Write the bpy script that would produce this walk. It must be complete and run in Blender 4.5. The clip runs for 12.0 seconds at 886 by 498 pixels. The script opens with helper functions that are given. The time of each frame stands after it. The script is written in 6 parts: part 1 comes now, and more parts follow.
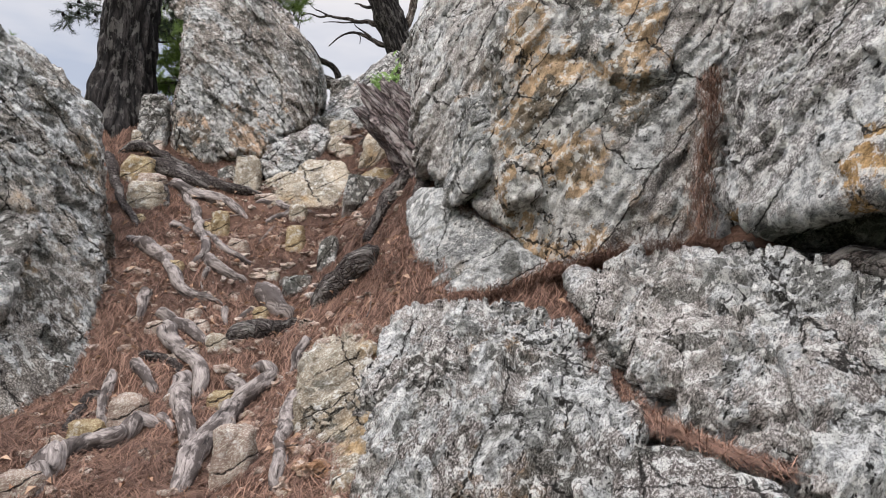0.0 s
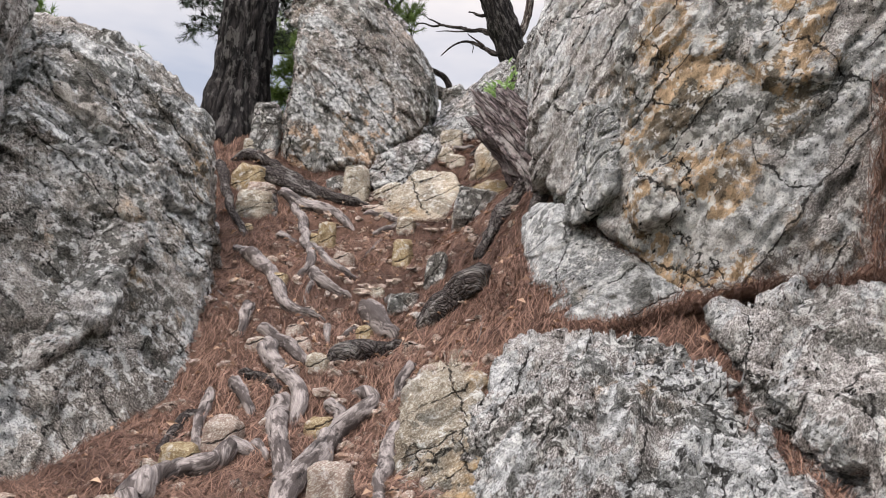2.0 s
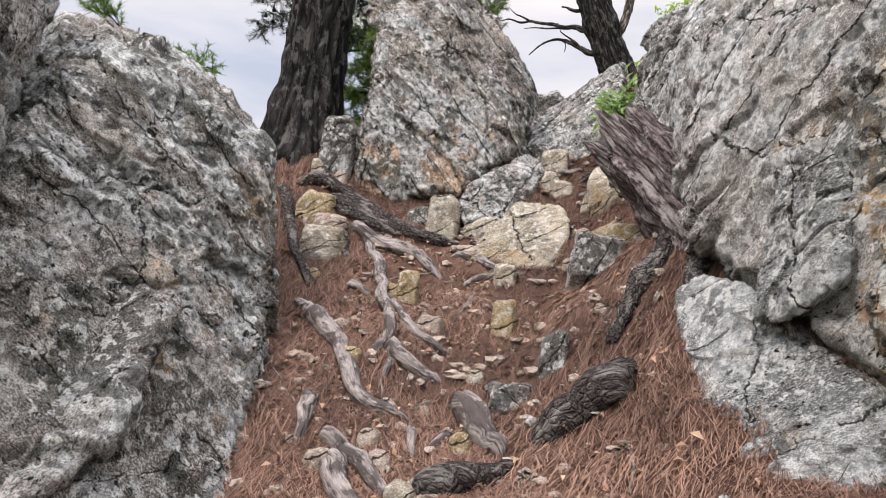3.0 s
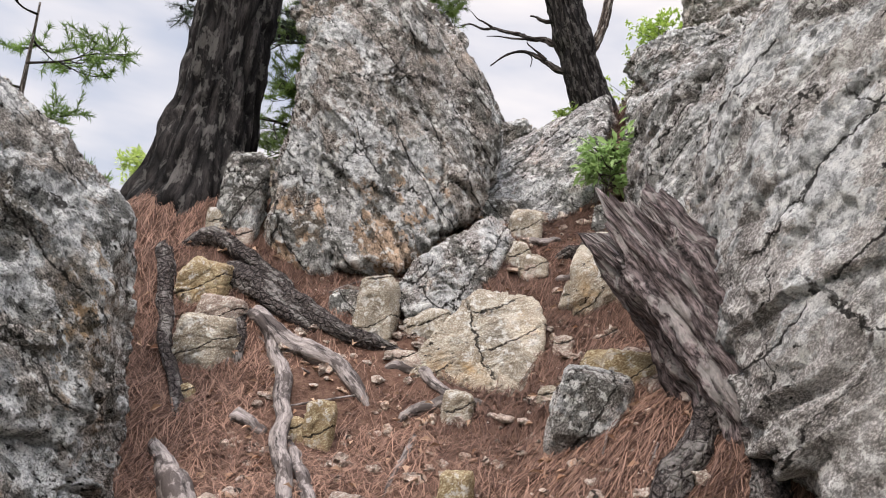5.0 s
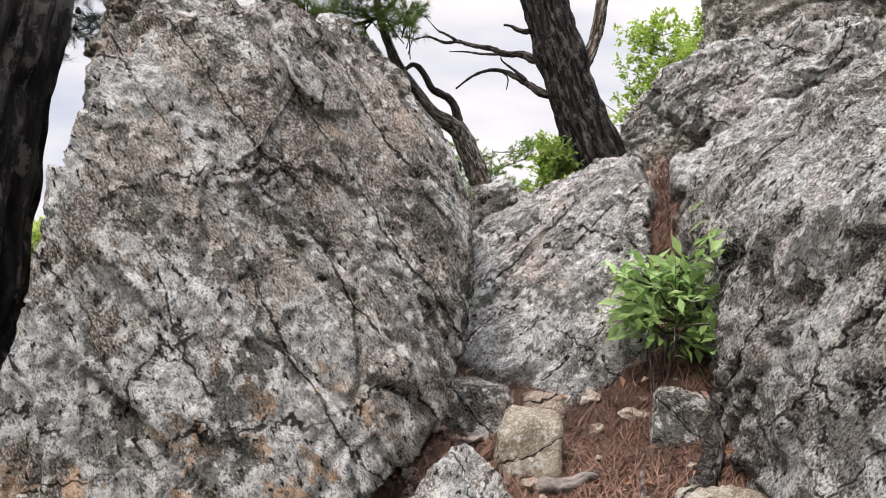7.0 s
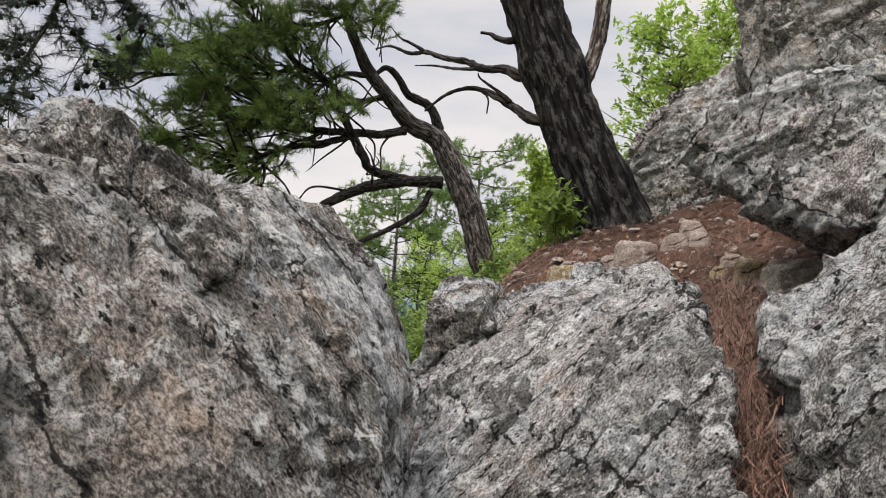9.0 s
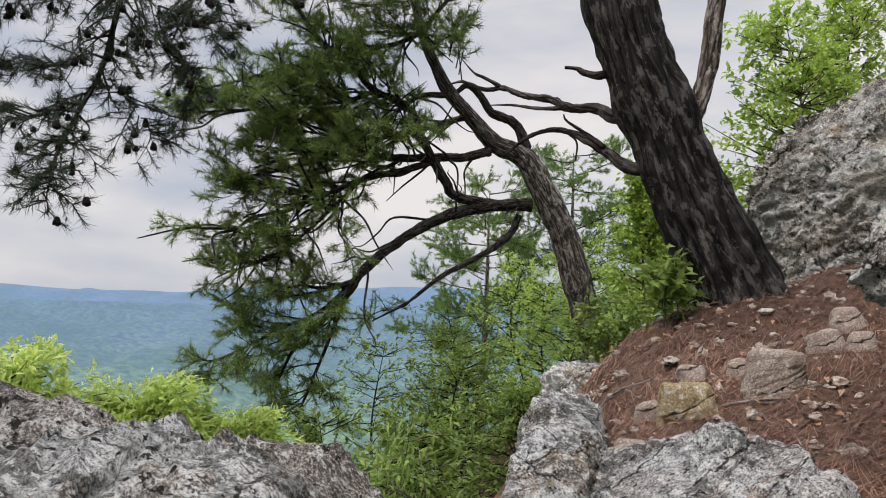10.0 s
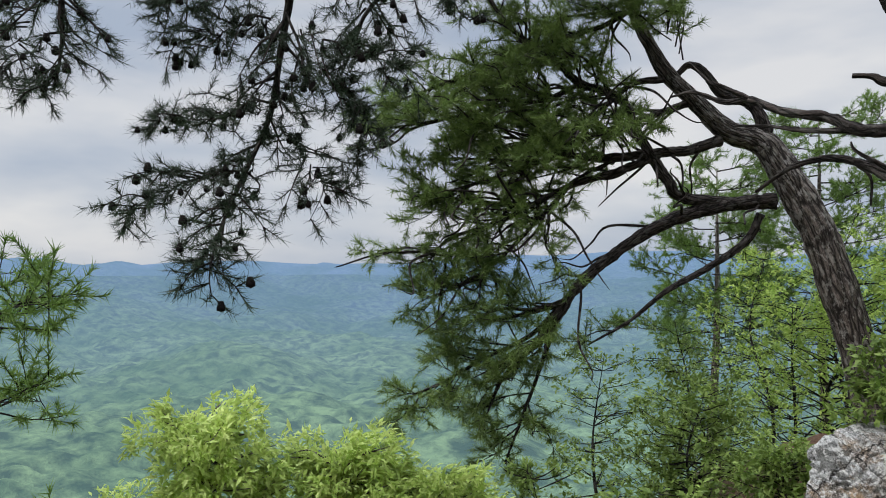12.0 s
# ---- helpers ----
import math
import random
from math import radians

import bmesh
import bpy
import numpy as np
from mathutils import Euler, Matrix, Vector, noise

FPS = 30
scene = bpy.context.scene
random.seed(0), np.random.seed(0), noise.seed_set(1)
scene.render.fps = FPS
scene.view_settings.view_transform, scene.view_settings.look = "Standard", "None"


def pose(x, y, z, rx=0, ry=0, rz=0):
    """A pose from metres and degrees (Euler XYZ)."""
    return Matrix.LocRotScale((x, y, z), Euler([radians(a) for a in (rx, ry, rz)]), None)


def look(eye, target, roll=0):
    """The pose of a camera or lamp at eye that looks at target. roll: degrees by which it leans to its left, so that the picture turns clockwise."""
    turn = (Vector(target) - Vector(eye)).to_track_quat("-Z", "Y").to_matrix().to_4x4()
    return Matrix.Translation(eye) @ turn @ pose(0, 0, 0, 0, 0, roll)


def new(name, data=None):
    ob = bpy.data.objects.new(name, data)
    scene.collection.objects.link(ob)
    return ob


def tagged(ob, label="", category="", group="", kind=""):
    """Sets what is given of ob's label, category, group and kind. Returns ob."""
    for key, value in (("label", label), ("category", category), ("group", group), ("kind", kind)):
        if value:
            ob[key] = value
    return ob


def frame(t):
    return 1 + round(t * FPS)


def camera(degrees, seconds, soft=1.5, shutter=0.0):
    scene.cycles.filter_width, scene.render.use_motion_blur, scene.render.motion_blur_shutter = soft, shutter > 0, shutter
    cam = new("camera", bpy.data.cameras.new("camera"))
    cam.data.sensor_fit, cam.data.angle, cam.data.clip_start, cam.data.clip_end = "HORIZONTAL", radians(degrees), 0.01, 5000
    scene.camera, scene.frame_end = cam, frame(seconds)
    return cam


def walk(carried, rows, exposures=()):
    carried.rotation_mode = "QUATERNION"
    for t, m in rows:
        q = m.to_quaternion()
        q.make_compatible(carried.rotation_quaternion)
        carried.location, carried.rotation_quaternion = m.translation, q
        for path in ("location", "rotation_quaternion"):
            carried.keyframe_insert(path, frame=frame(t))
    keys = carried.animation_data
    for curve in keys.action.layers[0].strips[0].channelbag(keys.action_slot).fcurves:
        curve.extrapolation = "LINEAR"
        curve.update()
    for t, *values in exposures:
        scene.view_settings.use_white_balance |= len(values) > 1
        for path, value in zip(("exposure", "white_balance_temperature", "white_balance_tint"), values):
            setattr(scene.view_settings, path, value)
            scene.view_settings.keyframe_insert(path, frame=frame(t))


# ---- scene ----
cam = camera(60.2, 12.0, soft=1.0)
METRES, EYE, TILT, LEAN, TURN = 8.5, 1.6, 5.25, -0.75, 0.0
ROWS = [
    (0.0, 0.0, 0.0, 0.0, -0.0, 0.0, 0.0),
    (0.5, -0.0015, 0.0039, 0.013, 0.23, 2.83, -0.31),
    (1.0, -0.003, 0.0088, 0.0183, 1.04, 4.03, -0.65),
    (1.5, -0.001, 0.0148, 0.0097, 3.48, 2.67, -1.21),
    (2.0, -0.0071, 0.0339, 0.0046, 7.82, 0.7, -1.67),
    (2.5, -0.0384, 0.0913, 0.0131, 13.12, 0.29, -1.69),
    (3.0, -0.0471, 0.136, 0.0416, 12.87, 0.01, -3.08),
    (3.5, -0.049, 0.1754, 0.0616, 11.99, -0.29, -4.97),
    (5.5, -0.0844, 0.3023, 0.1061, 7.98, -0.11, -5.79),
    (6.0, -0.0934, 0.3572, 0.1181, 7.73, 0.62, -5.23),
    (6.5, -0.11, 0.4322, 0.1385, 7.55, 0.6, -4.42),
    (7.0, -0.0994, 0.4869, 0.1718, 6.89, 0.19, -3.64),
    (7.5, -0.102, 0.5338, 0.1904, 5.56, -0.32, -2.7),
    (9.5, -0.0998, 0.6909, 0.2669, 7.75, -0.98, -1.36),
    (10.0, -0.1034, 0.7369, 0.2963, 13.65, -1.45, 0.13),
    (10.5, -0.0963, 0.7774, 0.3117, 19.5, -2.26, 1.44),
    (11.0, -0.1021, 0.81, 0.3309, 26.13, -2.96, 2.82),
    (11.5, -0.1293, 0.8402, 0.3478, 31.49, -3.18, 4.01),
    (12.0, -0.1371, 0.852, 0.3584, 29.52, -3.47, 3.35),
]
walk(cam, [(t, pose(0, 0, EYE, TILT, LEAN, TURN) @ pose(METRES * x, METRES * y, METRES * z, 90 + pitch, roll, yaw)) for t, x, y, z, yaw, pitch, roll in ROWS],
     exposures=[(0.0, 0.72, 6750, 15), (2.0, 0.78, 6850, 17), (3.5, 0.92, 6850, 17), (5.5, 0.86, 6900, 17), (6.5, 0.9, 6950, 17), (7.0, 0.95, 6950, 17), (7.5, 0.82, 6900, 16), (9.5, 0.58, 6950, 15), (10.5, 0.48, 6750, 14), (12.0, 0.40, 6500, 11)])

# ---- world and sun: bright overcast sky ----
world = bpy.data.worlds.new("overcast_sky")
scene.world = world
world.use_nodes = True
wn, wl = world.node_tree.nodes, world.node_tree.links
wn.clear()
SUN_EL, SUN_AZ = radians(52), radians(215)
w_out = wn.new("ShaderNodeOutputWorld")
w_bg = wn.new("ShaderNodeBackground")
w_bg.inputs["Strength"].default_value = 1.0
w_sky = wn.new("ShaderNodeTexSky")
w_sky.sky_type, w_sky.sun_disc = "NISHITA", False
w_sky.sun_elevation, w_sky.sun_rotation = SUN_EL, SUN_AZ
w_scale = wn.new("ShaderNodeVectorMath")
w_scale.operation = "SCALE"
w_scale.inputs["Scale"].default_value = 0.10
wl.new(w_sky.outputs[0], w_scale.inputs[0])
w_tc = wn.new("ShaderNodeTexCoord")
w_map = wn.new("ShaderNodeMapping")
w_map.inputs["Scale"].default_value = (1.0, 1.0, 3.2)
wl.new(w_tc.outputs["Generated"], w_map.inputs[0])
w_cloud = wn.new("ShaderNodeTexNoise")
w_cloud.inputs["Scale"].default_value = 2.1
w_cloud.inputs["Detail"].default_value = 5
w_cloud.inputs["Roughness"].default_value = 0.5
wl.new(w_map.outputs[0], w_cloud.inputs["Vector"])
w_ramp = wn.new("ShaderNodeValToRGB")
w_ramp.color_ramp.elements[0].position, w_ramp.color_ramp.elements[0].color = 0.36, (0.53, 0.62, 0.76, 1)
w_ramp.color_ramp.elements[1].position, w_ramp.color_ramp.elements[1].color = 0.60, (0.97, 0.98, 0.99, 1)
wl.new(w_cloud.outputs[0], w_ramp.inputs[0])
w_mix = wn.new("ShaderNodeMix")
w_mix.data_type = "RGBA"
w_mix.inputs[0].default_value = 0.90
wl.new(w_scale.outputs[0], w_mix.inputs[6])
wl.new(w_ramp.outputs[0], w_mix.inputs[7])
# an overcast sky is about three times brighter overhead than near the horizon
w_sep = wn.new("ShaderNodeSeparateXYZ")
wl.new(w_tc.outputs["Generated"], w_sep.inputs[0])
w_up = wn.new("ShaderNodeMapRange")
w_up.inputs["From Min"].default_value, w_up.inputs["From Max"].default_value = 0.45, 0.95
w_up.inputs["To Min"].default_value, w_up.inputs["To Max"].default_value = 0.6, 3.2
wl.new(w_sep.outputs[2], w_up.inputs[0])
w_gain = wn.new("ShaderNodeVectorMath")
w_gain.operation = "SCALE"
wl.new(w_mix.outputs[2], w_gain.inputs[0])
wl.new(w_up.outputs[0], w_gain.inputs["Scale"])
wl.new(w_gain.outputs[0], w_bg.inputs["Color"])
wl.new(w_bg.outputs[0], w_out.inputs[0])

sun = new("sun", bpy.data.lights.new("sun", "SUN"))
sun.data.energy, sun.data.angle, sun.data.color = 1.5, radians(14), (1.0, 0.96, 0.9)
sun.matrix_world = look((0, 0, 50), (-math.sin(SUN_AZ) * 10, -math.cos(SUN_AZ) * 10, 50 - 10 * math.tan(SUN_EL)))

# ---- materials ----
class Nodes:
    """Short hand for a node material."""

    def __init__(self, name, rough=0.9, spec=0.25, along=False):
        self.mat = bpy.data.materials.new(name)
        self.mat.use_nodes = True
        self.n, self.l = self.mat.node_tree.nodes, self.mat.node_tree.links
        self.bsdf = self.n["Principled BSDF"]
        self.bsdf.inputs["Roughness"].default_value = rough
        self.bsdf.inputs["Specular IOR Level"].default_value = spec
        if along:
            node = self.n.new("ShaderNodeAttribute")
            node.attribute_name = "rest"
            self.tc = node.outputs["Vector"]
        else:
            self.tc = self.n.new("ShaderNodeTexCoord").outputs["Object"]

    def mapped(self, scale, turn=(0, 0, 0), vec=None):
        """Turned first, then scaled along the turned axes."""
        r = self.n.new("ShaderNodeMapping")
        r.inputs["Rotation"].default_value = [radians(a) for a in turn]
        self.l.new(vec or self.tc, r.inputs[0])
        m = self.n.new("ShaderNodeMapping")
        m.inputs["Scale"].default_value = scale
        self.l.new(r.outputs[0], m.inputs[0])
        return m.outputs[0]

    def noise(self, scale, detail=3, rough=0.55, vec=None, dist=0.0):
        t = self.n.new("ShaderNodeTexNoise")
        t.inputs["Scale"].default_value, t.inputs["Detail"].default_value = scale, detail
        t.inputs["Roughness"].default_value, t.inputs["Distortion"].default_value = rough, dist
        self.l.new(vec or self.tc, t.inputs["Vector"])
        return t.outputs[0]

    def voronoi(self, scale, vec=None, feature="F1", out="Distance"):
        t = self.n.new("ShaderNodeTexVoronoi")
        t.feature = feature
        t.inputs["Scale"].default_value = scale
        self.l.new(vec or self.tc, t.inputs["Vector"])
        return t.outputs[out]

    def ramp(self, fac, stops):
        r = self.n.new("ShaderNodeValToRGB")
        e = r.color_ramp.elements
        while len(e) < len(stops):
            e.new(0.5)
        for el, (pos, col) in zip(e, stops):
            el.position = pos
            el.color = (col, col, col, 1) if isinstance(col, (int, float)) else (*col, 1)
        self.l.new(fac, r.inputs[0])
        return r.outputs[0]

    def mix(self, fac, a, b, blend="MIX"):
        m = self.n.new("ShaderNodeMix")
        m.data_type, m.blend_type = "RGBA", blend
        for sock, v in ((m.inputs[0], fac), (m.inputs[6], a), (m.inputs[7], b)):
            if isinstance(v, bpy.types.NodeSocket):
                self.l.new(v, sock)
            elif isinstance(v, (int, float)):
                sock.default_value = v
            else:
                sock.default_value = (*v, 1)
        return m.outputs[2]

    def math(self, op, a, b=0.0):
        m = self.n.new("ShaderNodeMath")
        m.operation = op
        for sock, v in ((m.inputs[0], a), (m.inputs[1], b)):
            if isinstance(v, bpy.types.NodeSocket):
                self.l.new(v, sock)
            else:
                sock.default_value = v
        return m.outputs[0]

    def island(self):
        return self.n.new("ShaderNodeNewGeometry").outputs["Random Per Island"]

    def done(self, colour, height=None, strength=0.5, distance=0.01):
        if isinstance(colour, bpy.types.NodeSocket):
            self.l.new(colour, self.bsdf.inputs["Base Color"])
        else:
            self.bsdf.inputs["Base Color"].default_value = (*colour, 1)
        if height is not None:
            b = self.n.new("ShaderNodeBump")
            b.inputs["Strength"].default_value, b.inputs["Distance"].default_value = strength, distance
            self.l.new(height, b.inputs["Height"])
            self.l.new(b.outputs[0], self.bsdf.inputs["Normal"])
        return self.mat


def rock_material(name, dark, light, ochre, lichen=0.5, stain=0.5, black=0.5, turn=(20, 35, 10), bands=(), crumble=1.0):
    """Weathered quartzite: mottled grey body, crusts of pale and dark lichen with ragged rims, ochre iron stains (bands: stained streaks from a to b), black pits, fractures along the bedding."""
    k = Nodes(name, 0.95, 0.06)

    def area(scale, amount, spin):
        return k.ramp(k.noise(scale, 5, 0.62, k.mapped((1, 1, 1), spin)), [(0.62 - 0.30 * amount, 0.0), (0.70 - 0.30 * amount, 1.0)])
    bed = k.mapped((1.0, 1.0, 2.0), turn)
    grain, fine = k.noise(120, 8, 0.80, bed), k.noise(240, 4, 0.75)
    mottle = k.noise(9.0, 12, 0.78, bed)
    tone = k.mix(k.ramp(k.noise(1.5, 10, 0.66), [(0.44, 0.0), (0.56, 1.0)]), [0.46 * a + 0.02 * b for a, b in zip(dark, light)], [0.42 * a + 0.34 * b for a, b in zip(dark, light)])
    crumb = k.math("ADD", k.math("MULTIPLY", grain, 0.78), k.math("MULTIPLY", mottle, 0.22))
    body = k.mix(k.ramp(crumb, [(0.505, 0.0), (0.57, 0.75)]), tone, [min(0.92, 1.25 * c + 0.05) for c in light])
    iron = k.math("MULTIPLY", k.ramp(k.noise(1.5, 5, 0.6, k.mapped((1.2, 1.2, 0.6), (5, 50, 0))), [(0.64 - 0.2 * stain, 0.0), (0.72 - 0.16 * stain, 1.0)]), k.ramp(k.noise(9, 9, 0.72), [(0.44, 0.0), (0.56, 0.9)]))
    place = k.n.new("ShaderNodeNewGeometry").outputs["Position"]
    for start, end, wide in bands:
        axis = [q - p for p, q in zip(start, end)]
        long = math.sqrt(sum(c * c for c in axis)) + 1e-6
        off = k.n.new("ShaderNodeVectorMath")
        off.operation = "SUBTRACT"
        off.inputs[1].default_value = start
        k.l.new(place, off.inputs[0])
        dot = k.n.new("ShaderNodeVectorMath")
        dot.operation = "DOT_PRODUCT"
        dot.inputs[1].default_value = [c / long for c in axis]
        k.l.new(off.outputs[0], dot.inputs[0])
        run = k.math("MINIMUM", k.math("MAXIMUM", dot.outputs["Value"], 0.0), long)
        foot = k.n.new("ShaderNodeVectorMath")
        foot.operation = "SCALE"
        foot.inputs[0].default_value = [c / long for c in axis]
        k.l.new(run, foot.inputs["Scale"])
        gap = k.n.new("ShaderNodeVectorMath")
        gap.operation = "DISTANCE"
        k.l.new(off.outputs[0], gap.inputs[0])
        k.l.new(foot.outputs[0], gap.inputs[1])
        ragged = k.math("ADD", k.math("DIVIDE", gap.outputs["Value"], wide), k.math("MULTIPLY", k.math("SUBTRACT", k.noise(7, 9, 0.68), 0.5), 4.0))
        iron = k.math("MAXIMUM", iron, k.ramp(ragged, [(0.75, 0.92), (1.0, 0.0)]))
    body = k.mix(iron, body, k.mix(k.ramp(mottle, [(0.42, 0.0), (0.58, 1.0)]), [c * 0.55 for c in ochre], [min(1, c * 1.3 + 0.08) for c in ochre]))
    # grey crust lichen in sharp-rimmed islands, then dark patches, then small white ones
    crust = k.mix(k.ramp(k.noise(26, 8, 0.75), [(0.43, 0.0), (0.56, 1.0)]), (0.24, 0.25, 0.247), (0.72, 0.735, 0.72))
    pale = k.math("MULTIPLY", k.ramp(k.noise(3.0, 13, 0.66, k.mapped((1, 1, 1.7), turn)), [(0.525 - 0.04 * lichen, 0.0), (0.533 - 0.04 * lichen, 1.0)]), area(0.9, lichen + 0.2, (0, 30, 60)))
    body = k.mix(k.math("MULTIPLY", pale, 0.88), body, crust)
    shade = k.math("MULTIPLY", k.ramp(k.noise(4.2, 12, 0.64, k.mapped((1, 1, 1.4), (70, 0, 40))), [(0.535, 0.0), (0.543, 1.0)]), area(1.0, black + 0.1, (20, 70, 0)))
    body = k.mix(k.math("MULTIPLY", shade, 0.75), body, k.mix(k.ramp(grain, [(0.45, 0.0), (0.56, 1.0)]), (0.03, 0.031, 0.027), (0.17, 0.17, 0.15)))
    speck = k.math("MULTIPLY", k.ramp(k.noise(24, 9, 0.68), [(0.545, 0.0), (0.555, 1.0)]), area(3.3, min(1, lichen + 0.2), (50, 0, 20)))
    body = k.mix(k.math("MULTIPLY", speck, 0.7), body, (0.83, 0.83, 0.79))
    body = k.mix(k.ramp(crumb, [(0.447, 0.97 * crumble), (0.480, 0.0)]), body, [c * 0.10 for c in dark])
    body = k.mix(k.ramp(fine, [(0.38, 0.8 * crumble), (0.45, 0.0)]), body, [c * 0.2 for c in dark])
    spots = k.math("MULTIPLY", k.ramp(k.noise(30, 5, 0.66, k.mapped((1.0, 1.0, 2.2), turn)), [(0.60, 0.0), (0.625, 1.0)]), area(2.1, min(1, black + 0.1), (40, 10, 70)))
    body = k.mix(k.math("MULTIPLY", spots, 0.97), body, (0.014, 0.013, 0.012))

    sepv = k.n.new("ShaderNodeSeparateXYZ")
    k.l.new(k.mapped((1, 1, 1), turn), sepv.inputs[0])

    def breaks(axis, gap, wave, thick, amount, spin):
        """Thin fractures that run side by side, with breaks in their run."""
        line = k.math("PINGPONG", k.math("ADD", sepv.outputs[axis], k.math("MULTIPLY", k.noise(1.7, 9, 0.62, k.mapped((1, 1, 1), spin)), wave)), gap)
        ragged = k.math("ADD", line, k.math("MULTIPLY", k.math("SUBTRACT", k.noise(45, 4, 0.7), 0.45), thick * 2.5))
        return k.math("MULTIPLY", k.ramp(k.math("DIVIDE", ragged, thick * 10), [(0.05, 1.0), (0.1, 0.0)]), area(3.4, amount, spin))
    crack = k.math("MAXIMUM", breaks(2, 0.085, 0.26, 0.0045, 0.62, (70, 20, 0)), breaks(0, 0.23, 0.5, 0.007, 0.68, (20, 70, 10)))
    crack = k.math("MAXIMUM", crack, breaks(1, 0.37, 0.7, 0.007, 0.65, (10, 120, 40)))
    body = k.mix(k.math("MULTIPLY", crack, 0.93), body, (0.022, 0.020, 0.018))
    hgt = k.math("ADD", k.math("MULTIPLY", grain, 1.3), k.math("MULTIPLY", fine, 0.3))
    hgt = k.math("ADD", hgt, k.math("MULTIPLY", mottle, 0.9))
    hgt = k.math("ADD", hgt, k.math("MULTIPLY", pale, 0.12))
    hgt = k.math("SUBTRACT", hgt, k.math("MULTIPLY", crack, 1.5))
    hgt = k.math("SUBTRACT", hgt, k.math("MULTIPLY", spots, 0.8))
    return k.done(body, hgt, 1.0, 0.012)


GREY, PALE, OCHRE = (0.34, 0.30, 0.275), (0.70, 0.665, 0.625), (0.46, 0.27, 0.11)
ROCK_GREY = rock_material("grey_lichen_rock", GREY, PALE, OCHRE, 0.75, 0.15, 0.6, (0, 68, 20), (), 0.75)
ROCK_CLIFF = rock_material("grey_and_ochre_cliff_rock", (0.36, 0.33, 0.305), (0.69, 0.66, 0.62), (0.50, 0.34, 0.19), 0.65, 0.4, 0.35, (10, 55, 0), (((0.46, 3.18, 1.9), (0.42, 3.2, 2.55), 0.26), ((0.36, 3.2, 2.55), (0.33, 3.22, 2.9), 0.13), ((0.75, 3.1, 2.55), (0.8, 3.2, 3.0), 0.15)), 0.45)
ROCK_OVERHANG = rock_material("grey_rock_with_ochre_lip", (0.37, 0.35, 0.335), (0.70, 0.68, 0.655), (0.50, 0.30, 0.11), 0.75, 0.1, 0.45, (10, 55, 0), (((1.1, 1.95, 2.0), (1.2, 1.8, 2.06), 0.11), ((0.93, 2.55, 1.9), (0.97, 2.4, 1.92), 0.06)), 0.5)
ROCK_BROWN = rock_material("brown_grey_rock", (0.28, 0.25, 0.222), (0.63, 0.59, 0.53), (0.42, 0.27, 0.13), 0.55, 0.3, 0.65, (25, -40, 10), (), 0.8)
ROCK_BOULDER = rock_material("pinkish_grey_boulder_rock", (0.29, 0.255, 0.225), (0.63, 0.57, 0.51), (0.50, 0.34, 0.22), 0.5, 0.2, 0.75, (15, -50, 20), (((-1.75, 5.45, 2.8), (-1.35, 5.5, 2.95), 0.30), ((-1.6, 5.48, 3.0), (-1.3, 5.6, 3.1), 0.2)), 0.8)
ROCK_WEDGE = rock_material("pale_blue_grey_rock", (0.38, 0.39, 0.385), (0.62, 0.63, 0.61), (0.42, 0.30, 0.18), 0.6, 0.05, 0.3, (10, 30, 60), (), 0.4)
ROCK_DARK = rock_material("pitted_slab_rock", (0.42, 0.385, 0.362), (0.76, 0.71, 0.67), (0.48, 0.32, 0.22), 0.6, 0.35, 0.8, (30, 50, 0))
ROCK_TAN = rock_material("tan_quartzite", (0.66, 0.54, 0.40), (0.84, 0.75, 0.61), (0.46, 0.29, 0.12), 0.2, 0.35, 0.2, (20, 35, 10), (), 0.35)
ROCK_PINK = rock_material("pink_tan_stone", (0.68, 0.50, 0.41), (0.85, 0.70, 0.60), (0.44, 0.22, 0.10), 0.05, 0.4, 0.1, (20, 35, 10), (), 0.3)
ROCK_YELLOW = rock_material("yellow_stained_stone", (0.62, 0.44, 0.24), (0.80, 0.64, 0.43), (0.52, 0.30, 0.08), 0.15, 0.5, 0.15, (20, 35, 10), (), 0.3)


def soil_material():
    k = Nodes("needle_covered_soil", 0.95, 0.1)
    a, b, c = k.noise(1.7, 4, 0.6), k.noise(26, 4, 0.7), k.noise(120, 3, 0.7, k.mapped((1, 0.35, 1), (0, 0, 30)))
    col = k.mix(k.ramp(a, [(0.35, 0.0), (0.65, 1.0)]), (0.036, 0.019, 0.014), (0.09, 0.048, 0.034))
    col = k.mix(k.ramp(b, [(0.35, 0.0), (0.7, 1.0)]), col, (0.17, 0.105, 0.077))
    col = k.mix(k.ramp(c, [(0.45, 0.0), (0.75, 0.8)]), col, (0.055, 0.03, 0.02))
    away = k.n.new("ShaderNodeVectorMath")
    away.operation = "DISTANCE"
    away.inputs[1].default_value = (-0.4, 6.5, 2.5)
    k.l.new(k.tc, away.inputs[0])
    green = k.mix(k.ramp(k.noise(3.0, 6, 0.7), [(0.4, 0.0), (0.6, 1.0)]), (0.03, 0.05, 0.02), (0.09, 0.13, 0.04))
    col = k.mix(k.math("MULTIPLY", k.ramp(k.math("DIVIDE", away.outputs["Value"], 40.0), [(0.22, 0.0), (0.4, 1.0)]), k.ramp(k.noise(0.9, 5, 0.7), [(0.3, 0.0), (0.5, 1.0)])), col, green)
    return k.done(col, k.math("ADD", b, k.math("MULTIPLY", c, 0.6)), 0.8, 0.02)


